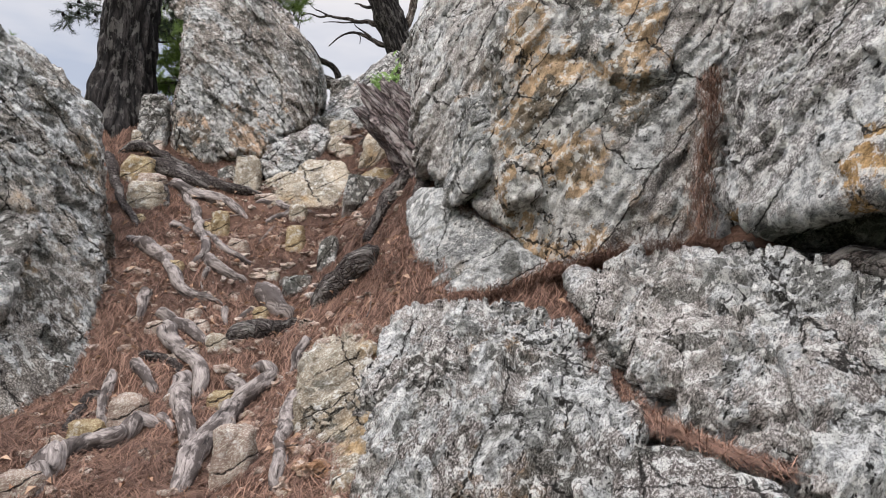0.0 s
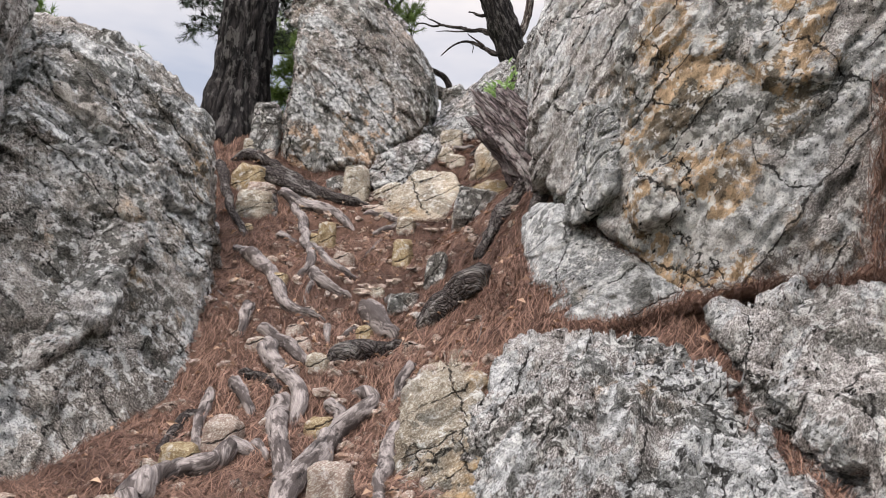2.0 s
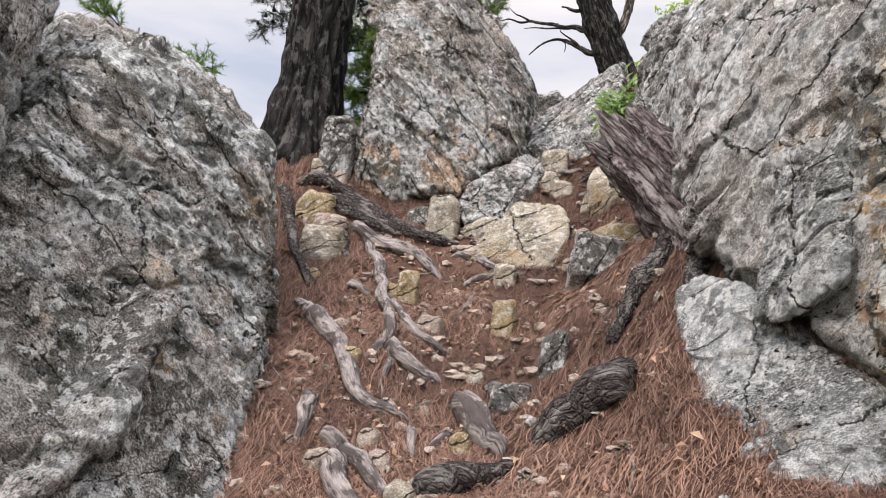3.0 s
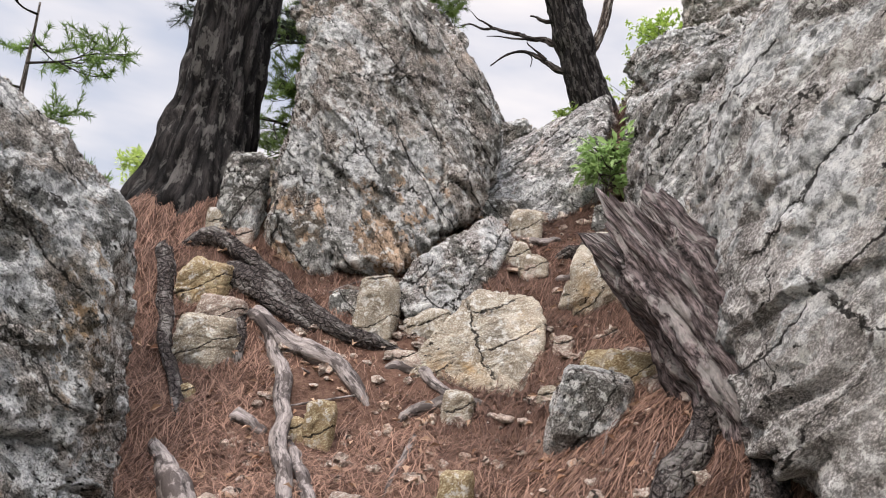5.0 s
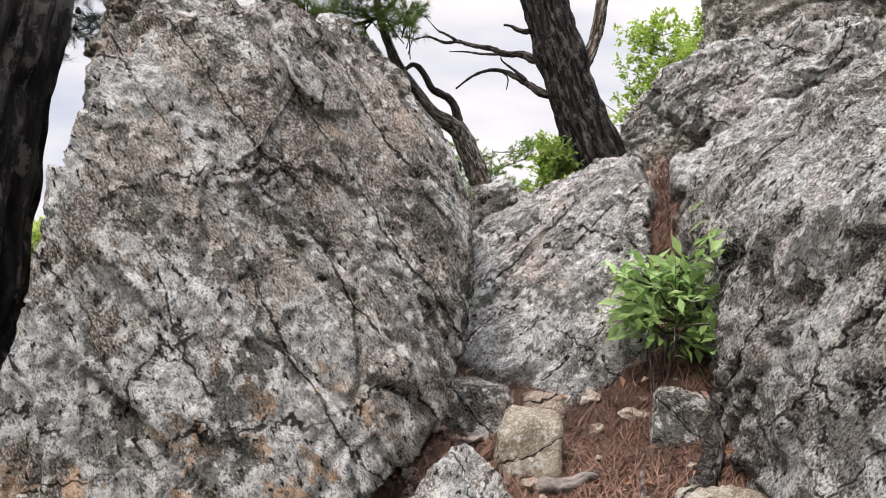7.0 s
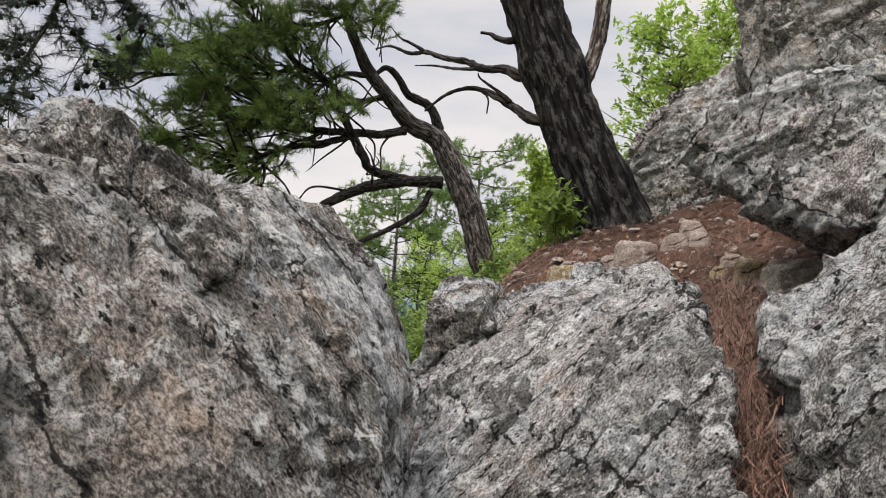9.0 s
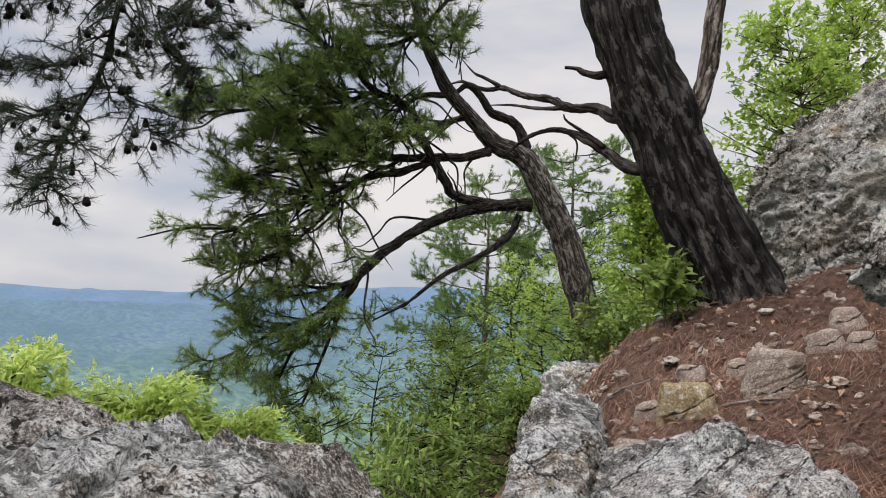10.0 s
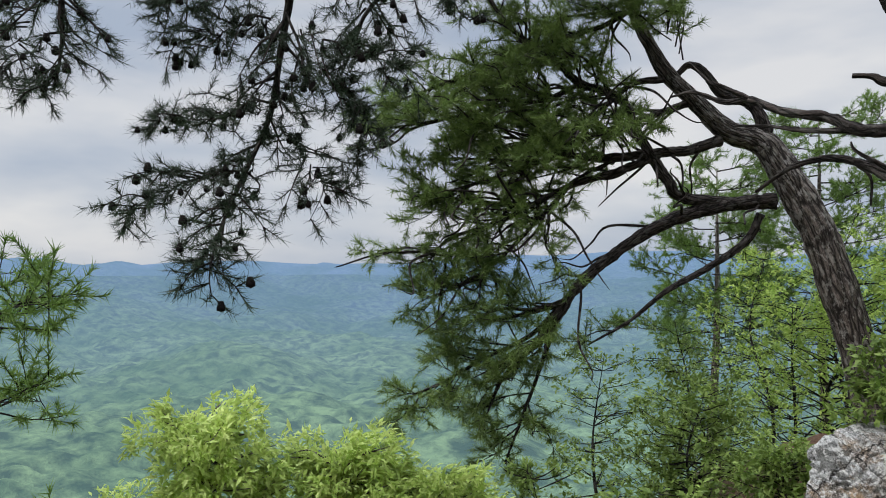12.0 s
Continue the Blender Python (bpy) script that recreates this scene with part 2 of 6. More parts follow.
def bark_material(name, dark, light, scale=1.0, lichen=0.15, turn=(0, 0, 0), long=0.13, plate=0.95):
    """Furrowed bark or weathered wood: long plates along the turned z axis."""
    k = Nodes(name, 0.93, 0.15, along=True)
    wob = k.n.new("ShaderNodeVectorMath")
    wob.operation = "MULTIPLY_ADD"
    wob.inputs[1].default_value = (0.016, 0.016, 0.016)
    tn = k.n.new("ShaderNodeTexNoise")
    tn.inputs["Scale"].default_value, tn.inputs["Detail"].default_value = 14, 5
    k.l.new(k.tc, tn.inputs["Vector"])
    k.l.new(tn.outputs["Color"], wob.inputs[0])
    k.l.new(k.tc, wob.inputs[2])
    v = k.mapped((1, 1, long), turn, wob.outputs[0])
    plates = k.voronoi(17 * scale, v, "DISTANCE_TO_EDGE")
    a, b = k.noise(80 * scale, 8, 0.75, v), k.noise(22, 7, 0.7, k.mapped((1, 1, 0.4), turn))
    col = k.mix(k.ramp(a, [(0.42, 0.0), (0.60, 1.0)]), dark, light)
    col = k.mix(k.ramp(plates, [(0.0, plate), (0.2, 0.0)]), col, [c * 0.2 for c in dark])
    col = k.mix(k.math("MULTIPLY", k.ramp(b, [(0.52, 0.0), (0.57, 1.0)]), lichen), col, (0.42, 0.40, 0.37))
    return k.done(col, k.math("ADD", k.ramp(plates, [(0.0, 0.0), (0.2, 1.0)]), k.math("MULTIPLY", a, 0.8)), 0.9, 0.02)


def root_material(name, dark, light):
    """Bare worn root: long grain, rubbed pale ridges, dark barky patches and splits."""
    k = Nodes(name, 0.8, 0.3, along=True)
    a, b = k.noise(110, 8, 0.76, k.mapped((1, 1, 0.16))), k.noise(16, 8, 0.7, k.mapped((1, 1, 0.5)))
    split = k.noise(60, 6, 0.7, k.mapped((1, 1, 0.12)))
    col = k.mix(k.ramp(a, [(0.38, 0.0), (0.62, 1.0)]), [0.55 * x + 0.25 * y for x, y in zip(dark, light)], light)
    col = k.mix(k.ramp(b, [(0.48, 0.0), (0.54, 0.88)]), col, dark)
    col = k.mix(k.ramp(split, [(0.36, 0.9), (0.42, 0.0)]), col, [c * 0.25 for c in dark])
    return k.done(col, k.math("ADD", k.math("ADD", k.math("MULTIPLY", a, 0.5), k.math("MULTIPLY", b, 0.6)), k.ramp(split, [(0.36, 0.0), (0.44, 0.8)])), 0.8, 0.010)


def leaf_material(name, low, high, gloss=0.55, glow=0.35):
    """Thin foliage that lets some light through."""
    k = Nodes(name, gloss, 0.3)
    r = k.island()
    col = k.mix(r, low, high)
    col = k.mix(k.ramp(k.noise(1.3, 2), [(0.35, 0.0), (0.65, 0.6)]), col, [c * 0.6 for c in low])
    k.done(col)
    tr = k.n.new("ShaderNodeBsdfTranslucent")
    k.l.new(col, tr.inputs["Color"])
    ms = k.n.new("ShaderNodeMixShader")
    ms.inputs[0].default_value = glow
    out = k.n["Material Output"]
    k.l.new(k.bsdf.outputs[0], ms.inputs[1])
    k.l.new(tr.outputs[0], ms.inputs[2])
    k.l.new(ms.outputs[0], out.inputs["Surface"])
    return k.mat


SOIL = soil_material()
BARK = bark_material("dark_furrowed_pine_bark", (0.010, 0.0088, 0.0085), (0.042, 0.037, 0.035), lichen=0.14)
BARK_GREY = bark_material("grey_flaking_pine_bark", (0.09, 0.07, 0.058), (0.25, 0.21, 0.18), 1.3, 0.6)
BARK_SCALY = bark_material("dark_scaly_pine_bark", (0.035, 0.028, 0.025), (0.15, 0.125, 0.11), 1.3, 0.35)
BARK_THIN = bark_material("dark_branch_bark", (0.024, 0.02, 0.018), (0.075, 0.06, 0.054), 2.0, 0.1)
STUMP_WOOD = bark_material("weathered_stump_wood", (0.026, 0.02, 0.019), (0.27, 0.215, 0.21), 1.9, 0.4, (0, 0, 0), 0.16, 0.6)
ROOT_GREY = root_material("worn_grey_root", (0.04, 0.03, 0.027), (0.33, 0.29, 0.27))
ROOT_DARK = bark_material("dark_barky_root", (0.022, 0.018, 0.017), (0.16, 0.135, 0.125), 2.4, 0.35, (0, 0, 0), 0.9, 0.6)
NEEDLE_GREEN = leaf_material("green_pine_needles", (0.085, 0.145, 0.03), (0.22, 0.31, 0.085), 0.5, 0.3)
NEEDLE_LIGHT = leaf_material("light_green_pine_needles", (0.09, 0.17, 0.03), (0.22, 0.34, 0.08), 0.5, 0.4)
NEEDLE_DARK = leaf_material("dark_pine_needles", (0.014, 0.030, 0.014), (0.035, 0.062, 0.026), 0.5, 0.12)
LEAF_BRIGHT = leaf_material("bright_green_leaves", (0.22, 0.36, 0.05), (0.50, 0.62, 0.16), 0.45, 0.5)
LEAF_TOP = leaf_material("sunlit_yellow_green_leaves", (0.36, 0.50, 0.10), (0.68, 0.78, 0.28), 0.4, 0.5)
LEAF_MID = leaf_material("mid_green_leaves", (0.10, 0.17, 0.03), (0.27, 0.37, 0.09), 0.45, 0.45)
LEAF_SHRUB = leaf_material("shrub_leaves", (0.20, 0.34, 0.10), (0.42, 0.58, 0.24), 0.4, 0.4)
LITTER = leaf_material("fallen_red_brown_needles", (0.05, 0.023, 0.017), (0.42, 0.255, 0.185), 0.8, 0.05)
DEAD_LEAF = leaf_material("dead_brown_leaves", (0.28, 0.15, 0.09), (0.58, 0.42, 0.30), 0.8, 0.1)


def painted_haze_material():
    """Wooded slopes with kilometres of blue haze painted on: the surface itself glows, more with the distance."""
    k = Nodes("wooded_mountains_painted_haze", 1.0, 0.0)
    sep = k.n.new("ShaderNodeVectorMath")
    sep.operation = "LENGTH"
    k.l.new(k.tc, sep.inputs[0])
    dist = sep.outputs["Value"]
    a = k.noise(0.06, 5, 0.65)
    b = k.noise(0.0045, 4, 0.6)
    col = k.mix(k.ramp(a, [(0.38, 0.0), (0.62, 1.0)]), (0.008, 0.028, 0.018), (0.15, 0.23, 0.11))
    col = k.mix(k.ramp(b, [(0.42, 0.0), (0.62, 0.6)]), col, (0.03, 0.07, 0.03))
    k.done(col, a, 1.0, 9.0)
    # haze painted on as emission; its share rises with the distance
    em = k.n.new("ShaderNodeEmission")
    haze_glow = k.ramp(k.math("DIVIDE", dist, 4400.0), [(0.0, (0.25, 0.39, 0.38)), (0.2, (0.24, 0.37, 0.45)), (0.5, (0.19, 0.30, 0.48)), (1.0, (0.23, 0.36, 0.60))])
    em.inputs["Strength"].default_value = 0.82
    k.l.new(k.mix(k.ramp(b, [(0.35, 0.0), (0.65, 0.45)]), haze_glow, (0.14, 0.26, 0.32)), em.inputs["Color"])
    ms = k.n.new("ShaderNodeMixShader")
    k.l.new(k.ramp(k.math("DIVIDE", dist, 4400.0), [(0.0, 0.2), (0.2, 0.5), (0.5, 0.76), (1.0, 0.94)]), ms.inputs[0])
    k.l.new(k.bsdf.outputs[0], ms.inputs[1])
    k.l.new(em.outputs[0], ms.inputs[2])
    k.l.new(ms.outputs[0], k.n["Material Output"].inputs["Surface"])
    return k.mat


PAINTED_HAZE = painted_haze_material()

# ---- noise and the lie of the land ----
def lattice(i, j, k, seed):
    h = (i.astype(np.int64) * 374761393 + j.astype(np.int64) * 668265263 + k.astype(np.int64) * 1274126177 + seed * 974634777) & 0xFFFFFFFF
    h = ((h ^ (h >> 13)) * 1274126177) & 0xFFFFFFFF
    h = ((h ^ (h >> 16)) * 2246822519) & 0xFFFFFFFF
    return ((h ^ (h >> 15)) & 0xFFFFFF) / float(0x1000000)


def vnoise(p, seed=0):
    """Smooth noise, -1 to 1, at the points p (n x 3)."""
    f = np.floor(p)
    u = p - f
    u = u * u * u * (u * (u * 6 - 15) + 10)
    i, j, k = f[:, 0], f[:, 1], f[:, 2]
    c = [[[lattice(i + a, j + b, k + d, seed) for d in (0, 1)] for b in (0, 1)] for a in (0, 1)]
    x, y, z = u[:, 0], u[:, 1], u[:, 2]
    e = [[c[0][b][d] * (1 - x) + c[1][b][d] * x for d in (0, 1)] for b in (0, 1)]
    g = [e[0][d] * (1 - y) + e[1][d] * y for d in (0, 1)]
    return (g[0] * (1 - z) + g[1] * z) * 2 - 1


def fbm(p, octaves=4, seed=0, gain=0.5):
    total, amp = np.zeros(len(p)), 1.0
    for o in range(octaves):
        total += amp * vnoise(p * 2.0 ** o + 17.3 * o, seed + o)
        amp *= gain
    return total


def cells(p, seed=0):
    """Nearest and second nearest distance to scattered cell points, a random number for the nearest cell and the way from its point."""
    f = np.floor(p)
    d1, d2, rid = np.full(len(p), 9.0), np.full(len(p), 9.0), np.zeros(len(p))
    way = np.zeros((len(p), 3))
    for a in (-1, 0, 1):
        for b in (-1, 0, 1):
            for c in (-1, 0, 1):
                i, j, k = f[:, 0] + a, f[:, 1] + b, f[:, 2] + c
                q = np.stack([i + lattice(i, j, k, seed + 1), j + lattice(i, j, k, seed + 2), k + lattice(i, j, k, seed + 3)], 1)
                d = np.sqrt(((q - p) ** 2).sum(1))
                near = d < d1
                d2 = np.where(near, d1, np.minimum(d2, d))
                rid = np.where(near, lattice(i, j, k, seed + 4), rid)
                d1 = np.where(near, d, d1)
                way = np.where(near[:, None], p - q, way)
    return d1, d2, rid, way


def trail_height(y):
    """Height of the gully trail along its length."""
    return np.interp(y, [-60, -3, 0, 0.8, 1.5, 2.5, 3.2, 3.8, 4.3, 4.9, 5.5, 6.0, 6.4, 7.0, 8.0, 8.8, 10.4, 12, 13.5, 15.3, 20, 60, 400],
                     [-25, -1.1, 0, 0.32, 0.68, 1.05, 1.27, 1.66, 1.93, 2.15, 2.62, 3.0, 3.2, 3.4, 3.85, 4.15, 4.62, 4.2, 3.8, 3.6, 1.5, -25, -270])


def brink(y):
    """Where the ground breaks away to the valley side."""
    return np.interp(y, [-20, 3.5, 5.0, 6.2, 7.0, 7.5, 8.0, 9.0, 10.0, 12.0, 15.0, 20, 60], [-5.5, -4.4, -2.75, -2.45, -1.75, -1.3, -0.95, -0.8, -0.62, -0.65, -1.25, -4, -20])


def ground_base(x, y):
    z = trail_height(y)
    left = np.clip(-1.2 - x, 0, 1.5) * np.interp(y, [3, 4.5, 5.8, 7], [0.0, 0.05, 0.2, 0.1])
    right = np.clip(x + 0.75, 0, 3.0) * np.interp(y, [0, 1.2, 2.2, 2.6, 3.0, 3.5, 4.5, 5.2, 6.0, 7.0, 9.0, 14, 20], [0.08, 0.12, 0.2, 0.32, 0.42, 0.55, 0.85, 0.6, 0.34, 0.36, 0.22, 0.4, 0.4]) + np.clip(x - 2.5, 0, 40) * 0.6
    d = np.clip(brink(y) - x, 0, None)
    fall = np.where(d < 1.5, np.where(d < 0.4, 1.75 * d * d, 0.28 + 1.4 * (d - 0.4)), 1.82 + 1.15 * (d - 1.5))
    return np.maximum(z + left + right - fall, -280.0)


def ground_z(x, y):
    """Ground height with its lumps; x, y arrays."""
    x, y = np.atleast_1d(np.asarray(x, float)), np.atleast_1d(np.asarray(y, float))
    p = np.stack([x, y, np.zeros_like(x)], 1)
    near = np.clip(1.3 - np.hypot(x + 0.8, (y - 5) / 3) / 30, 0.0, 1)
    return ground_base(x, y) + 0.05 * fbm(p * 2.1, 3, 5) * near + 0.018 * fbm(p * 11, 2, 9) * near


# ---- end of land ----

# ---- building helpers ----
def mesh_from(name, verts, faces, material, smooth=True, rest=None):
    """A mesh from arrays; faces: one array of triangles or quads."""
    me = bpy.data.meshes.new(name)
    verts, faces = np.asarray(verts, np.float32), np.asarray(faces, np.int32)
    n, k = faces.shape
    me.vertices.add(len(verts))
    me.vertices.foreach_set("co", verts.ravel())
    me.loops.add(n * k)
    me.loops.foreach_set("vertex_index", faces.ravel())
    me.polygons.add(n)
    me.polygons.foreach_set("loop_start", np.arange(n, dtype=np.int32) * k)
    me.polygons.foreach_set("loop_total", np.full(n, k, np.int32))
    me.polygons.foreach_set("use_smooth", np.full(n, smooth))
    me.update(calc_edges=True)
    me.materials.append(material)
    if rest is not None:
        me.attributes.new("rest", "FLOAT_VECTOR", "POINT").data.foreach_set("vector", np.asarray(rest, np.float32).ravel())
    return me


def placed(name, verts, faces, material, origin, parent=None, label="", category="", group="", kind="", smooth=True, rest=None):
    """A mesh object whose origin is at origin; as a child, its parent's origin is taken off."""
    origin = np.asarray(origin, float)
    ob = new(name, mesh_from(name, np.asarray(verts) - origin, faces, material, smooth, rest))
    if parent is None:
        ob.location = origin
    else:
        ob.parent = parent
        up = np.array(parent.location)
        if parent.parent is not None:
            up = up + np.array(parent.parent.location)
        ob.location = origin - up
    return tagged(ob, label, category, group, kind)


ICO = {}


def ico(level):
    if level not in ICO:
        bm = bmesh.new()
        bmesh.ops.create_icosphere(bm, subdivisions=min(level, 6), radius=1.0)
        v = np.array([w.co[:] for w in bm.verts])
        f = np.array([[w.index for w in g.verts] for g in bm.faces])
        bm.free()
        for _ in range(level - 6):
            e = np.sort(np.concatenate([f[:, [0, 1]], f[:, [1, 2]], f[:, [2, 0]]]), 1)
            key, inv = np.unique(e[:, 0].astype(np.int64) * len(v) + e[:, 1], return_inverse=True)
            mid = (v[key // len(v)] + v[key % len(v)]) / 2
            mid /= np.linalg.norm(mid, axis=1)[:, None]
            m = inv.reshape(3, -1).T + len(v)
            v = np.concatenate([v, mid])
            f = np.concatenate([np.stack([f[:, 0], m[:, 0], m[:, 2]], 1), np.stack([m[:, 0], f[:, 1], m[:, 1]], 1), np.stack([m[:, 2], m[:, 1], f[:, 2]], 1), m])
        ICO[level] = (v, f)
    return ICO[level]


def hull_planes(c):
    """Outward planes of the solid spanned by the corners c."""
    planes, n = [], len(c)
    mid = c.mean(0)
    for i in range(n):
        for j in range(i + 1, n):
            for k in range(j + 1, n):
                m = np.cross(c[j] - c[i], c[k] - c[i])
                s = np.linalg.norm(m)
                if s < 1e-5:
                    continue
                m = m / s
                d = m @ c[i]
                if m @ mid > d:
                    m, d = -m, -d
                if (c @ m).max() < d + 1e-4:
                    planes.append((*m, d))
    return np.unique(np.round(np.array(planes), 5), axis=0)


def rock_shape(corners, level, rough=1.0, block=0.05, size=0.3, bed=(20, 35, 10), seed=1, round_edge=0.014, cut=0.05, cuts=18, strata=0.0):
    """A block of rock: flat broken faces, stepped layers, open cracks, grain."""
    c = np.asarray(corners, float)
    mid = c.mean(0)
    planes = hull_planes(c)
    chips = np.random.default_rng(seed)
    for _ in range(cuts):
        n = chips.normal(size=3)
        n /= np.linalg.norm(n)
        reach = c @ n
        d = reach.max() - (reach.max() - reach.min()) * cut * chips.uniform(0.25, 1.0)
        planes = np.vstack([planes, [*n, d]])
    v, f = ico(level)
    ext = (c.max(0) - c.min(0)) / 2
    w = v * ext
    w = w / np.linalg.norm(w, axis=1)[:, None]
    r, hit = np.full(len(w), 1e9), np.zeros(len(w), int)
    acc = np.zeros((len(w), 3))
    rs = []
    for i, (a, b, e, d) in enumerate(planes):
        dot = w @ np.array([a, b, e])
        q = np.where(dot > 1e-4, (d - mid @ np.array([a, b, e])) / np.maximum(dot, 1e-4), 1e9)
        rs.append(q)
        r = np.minimum(r, q)
    for (a, b, e, d), q in zip(planes, rs):
        acc += np.exp(-np.clip((q - r) / round_edge, 0, 30))[:, None] * np.array([a, b, e])
    nrm = acc / np.maximum(np.linalg.norm(acc, axis=1)[:, None], 1e-6)
    soft = sum(np.exp(-np.clip((q - r) / round_edge, 0, 30)) for q in rs)
    p = mid + w * (r - round_edge * 0.35 * np.log(soft))[:, None]
    turn = np.array(Euler([radians(a) for a in bed]).to_matrix())
    q = p @ turn.T
    wobble = np.stack([fbm(p * 3 + 7, 3, seed + 20), fbm(p * 3 + 31, 3, seed + 21), fbm(p * 3 + 57, 3, seed + 22)], 1)
    q = q + 0.03 * wobble * size / 0.3
    d1, d2, rid, way = cells(q / size * np.array([1, 1, 2.0]), seed)
    e1, e2, rid2, way2 = cells(q / size * np.array([2.7, 2.7, 6.0]) + 5, seed + 40)
    tilt = np.stack([np.sin(rid * 91.7), np.sin(rid * 57.3 + 2), np.sin(rid * 133.1 + 4)], 1)
    tilt2 = np.stack([np.sin(rid2 * 91.7), np.sin(rid2 * 57.3 + 2), np.sin(rid2 * 133.1 + 4)], 1)
    g1, g2, rid3, way3 = cells(q / size * np.array([6.5, 6.5, 13.0]) + 9, seed + 44)
    tilt3 = np.stack([np.sin(rid3 * 91.7), np.sin(rid3 * 57.3 + 2), np.sin(rid3 * 133.1 + 4)], 1)
    step = block * ((rid - 0.5) * 1.1 + 1.3 * (tilt * way).sum(1)) + block * 0.5 * ((rid2 - 0.5) + 1.3 * (tilt2 * way2).sum(1)) + block * 0.3 * ((rid3 - 0.5) + 1.3 * (tilt3 * way3).sum(1))
    open_crack = np.clip(fbm(p * 2.3 + 3, 2, seed + 90) * 2.0, 0, 1)
    groove = -block * 0.9 * open_crack * np.exp(-((d2 - d1) / 0.035) ** 2)
    swell = 0.010 * rough * fbm(p * 1.7, 3, seed + 60) + 0.004 * rough * fbm(q * np.array([17, 17, 26]), 4, seed + 70, 0.7) + 0.012
    pit = -0.006 * rough * np.clip(vnoise(q * np.array([20, 20, 48]), seed + 80) - 0.3, 0, 1) * 2
    sheet = q * np.array([1.6, 1.6, 17.0]) + 0.35 * wobble
    layers = strata * (1.2 - 2.6 * np.abs(vnoise(sheet, seed + 85)) + 0.5 * vnoise(sheet * np.array([2.5, 2.5, 2.6]) + 4, seed + 86)) * np.clip(0.75 + 0.9 * vnoise(p * 2.0 + 8, seed + 87), 0, 1.3) if strata else 0.0
    p = p + nrm * (step + groove + swell + pit + layers)[:, None]
    return p, f


def rock(name, corners, level, material, label, group="", parent=None, **shape):
    c = np.asarray(corners, float)
    p, f = rock_shape(c, level, **shape)
    lo, hi = p.min(0), p.max(0)
    base = ((lo[0] + hi[0]) / 2, (lo[1] + hi[1]) / 2, lo[2])
    if parent is not None:
        return placed(name, p, f, material, base, parent=parent, label=label)
    return placed(name, p, f, material, base, label=label, category="rock", group=group)


def smooth_line(points, steps):
    """Catmull-Rom through rows of (x, y, z, radius)."""
    p = np.asarray(points, float)
    p = np.vstack([2 * p[0] - p[1], p, 2 * p[-1] - p[-2]])
    out = []
    for i in range(1, len(p) - 2):
        t = np.linspace(0, 1, steps, endpoint=False)[:, None]
        a, b, c, d = p[i - 1], p[i], p[i + 1], p[i + 2]
        out.append(0.5 * (2 * b + (c - a) * t + (2 * a - 5 * b + 4 * c - d) * t * t + (3 * b - a - 3 * c + d) * t ** 3))
    out.append(p[-2][None])
    out = np.vstack(out)
    out[:, 3] = np.maximum(out[:, 3], 0.0008)
    return out


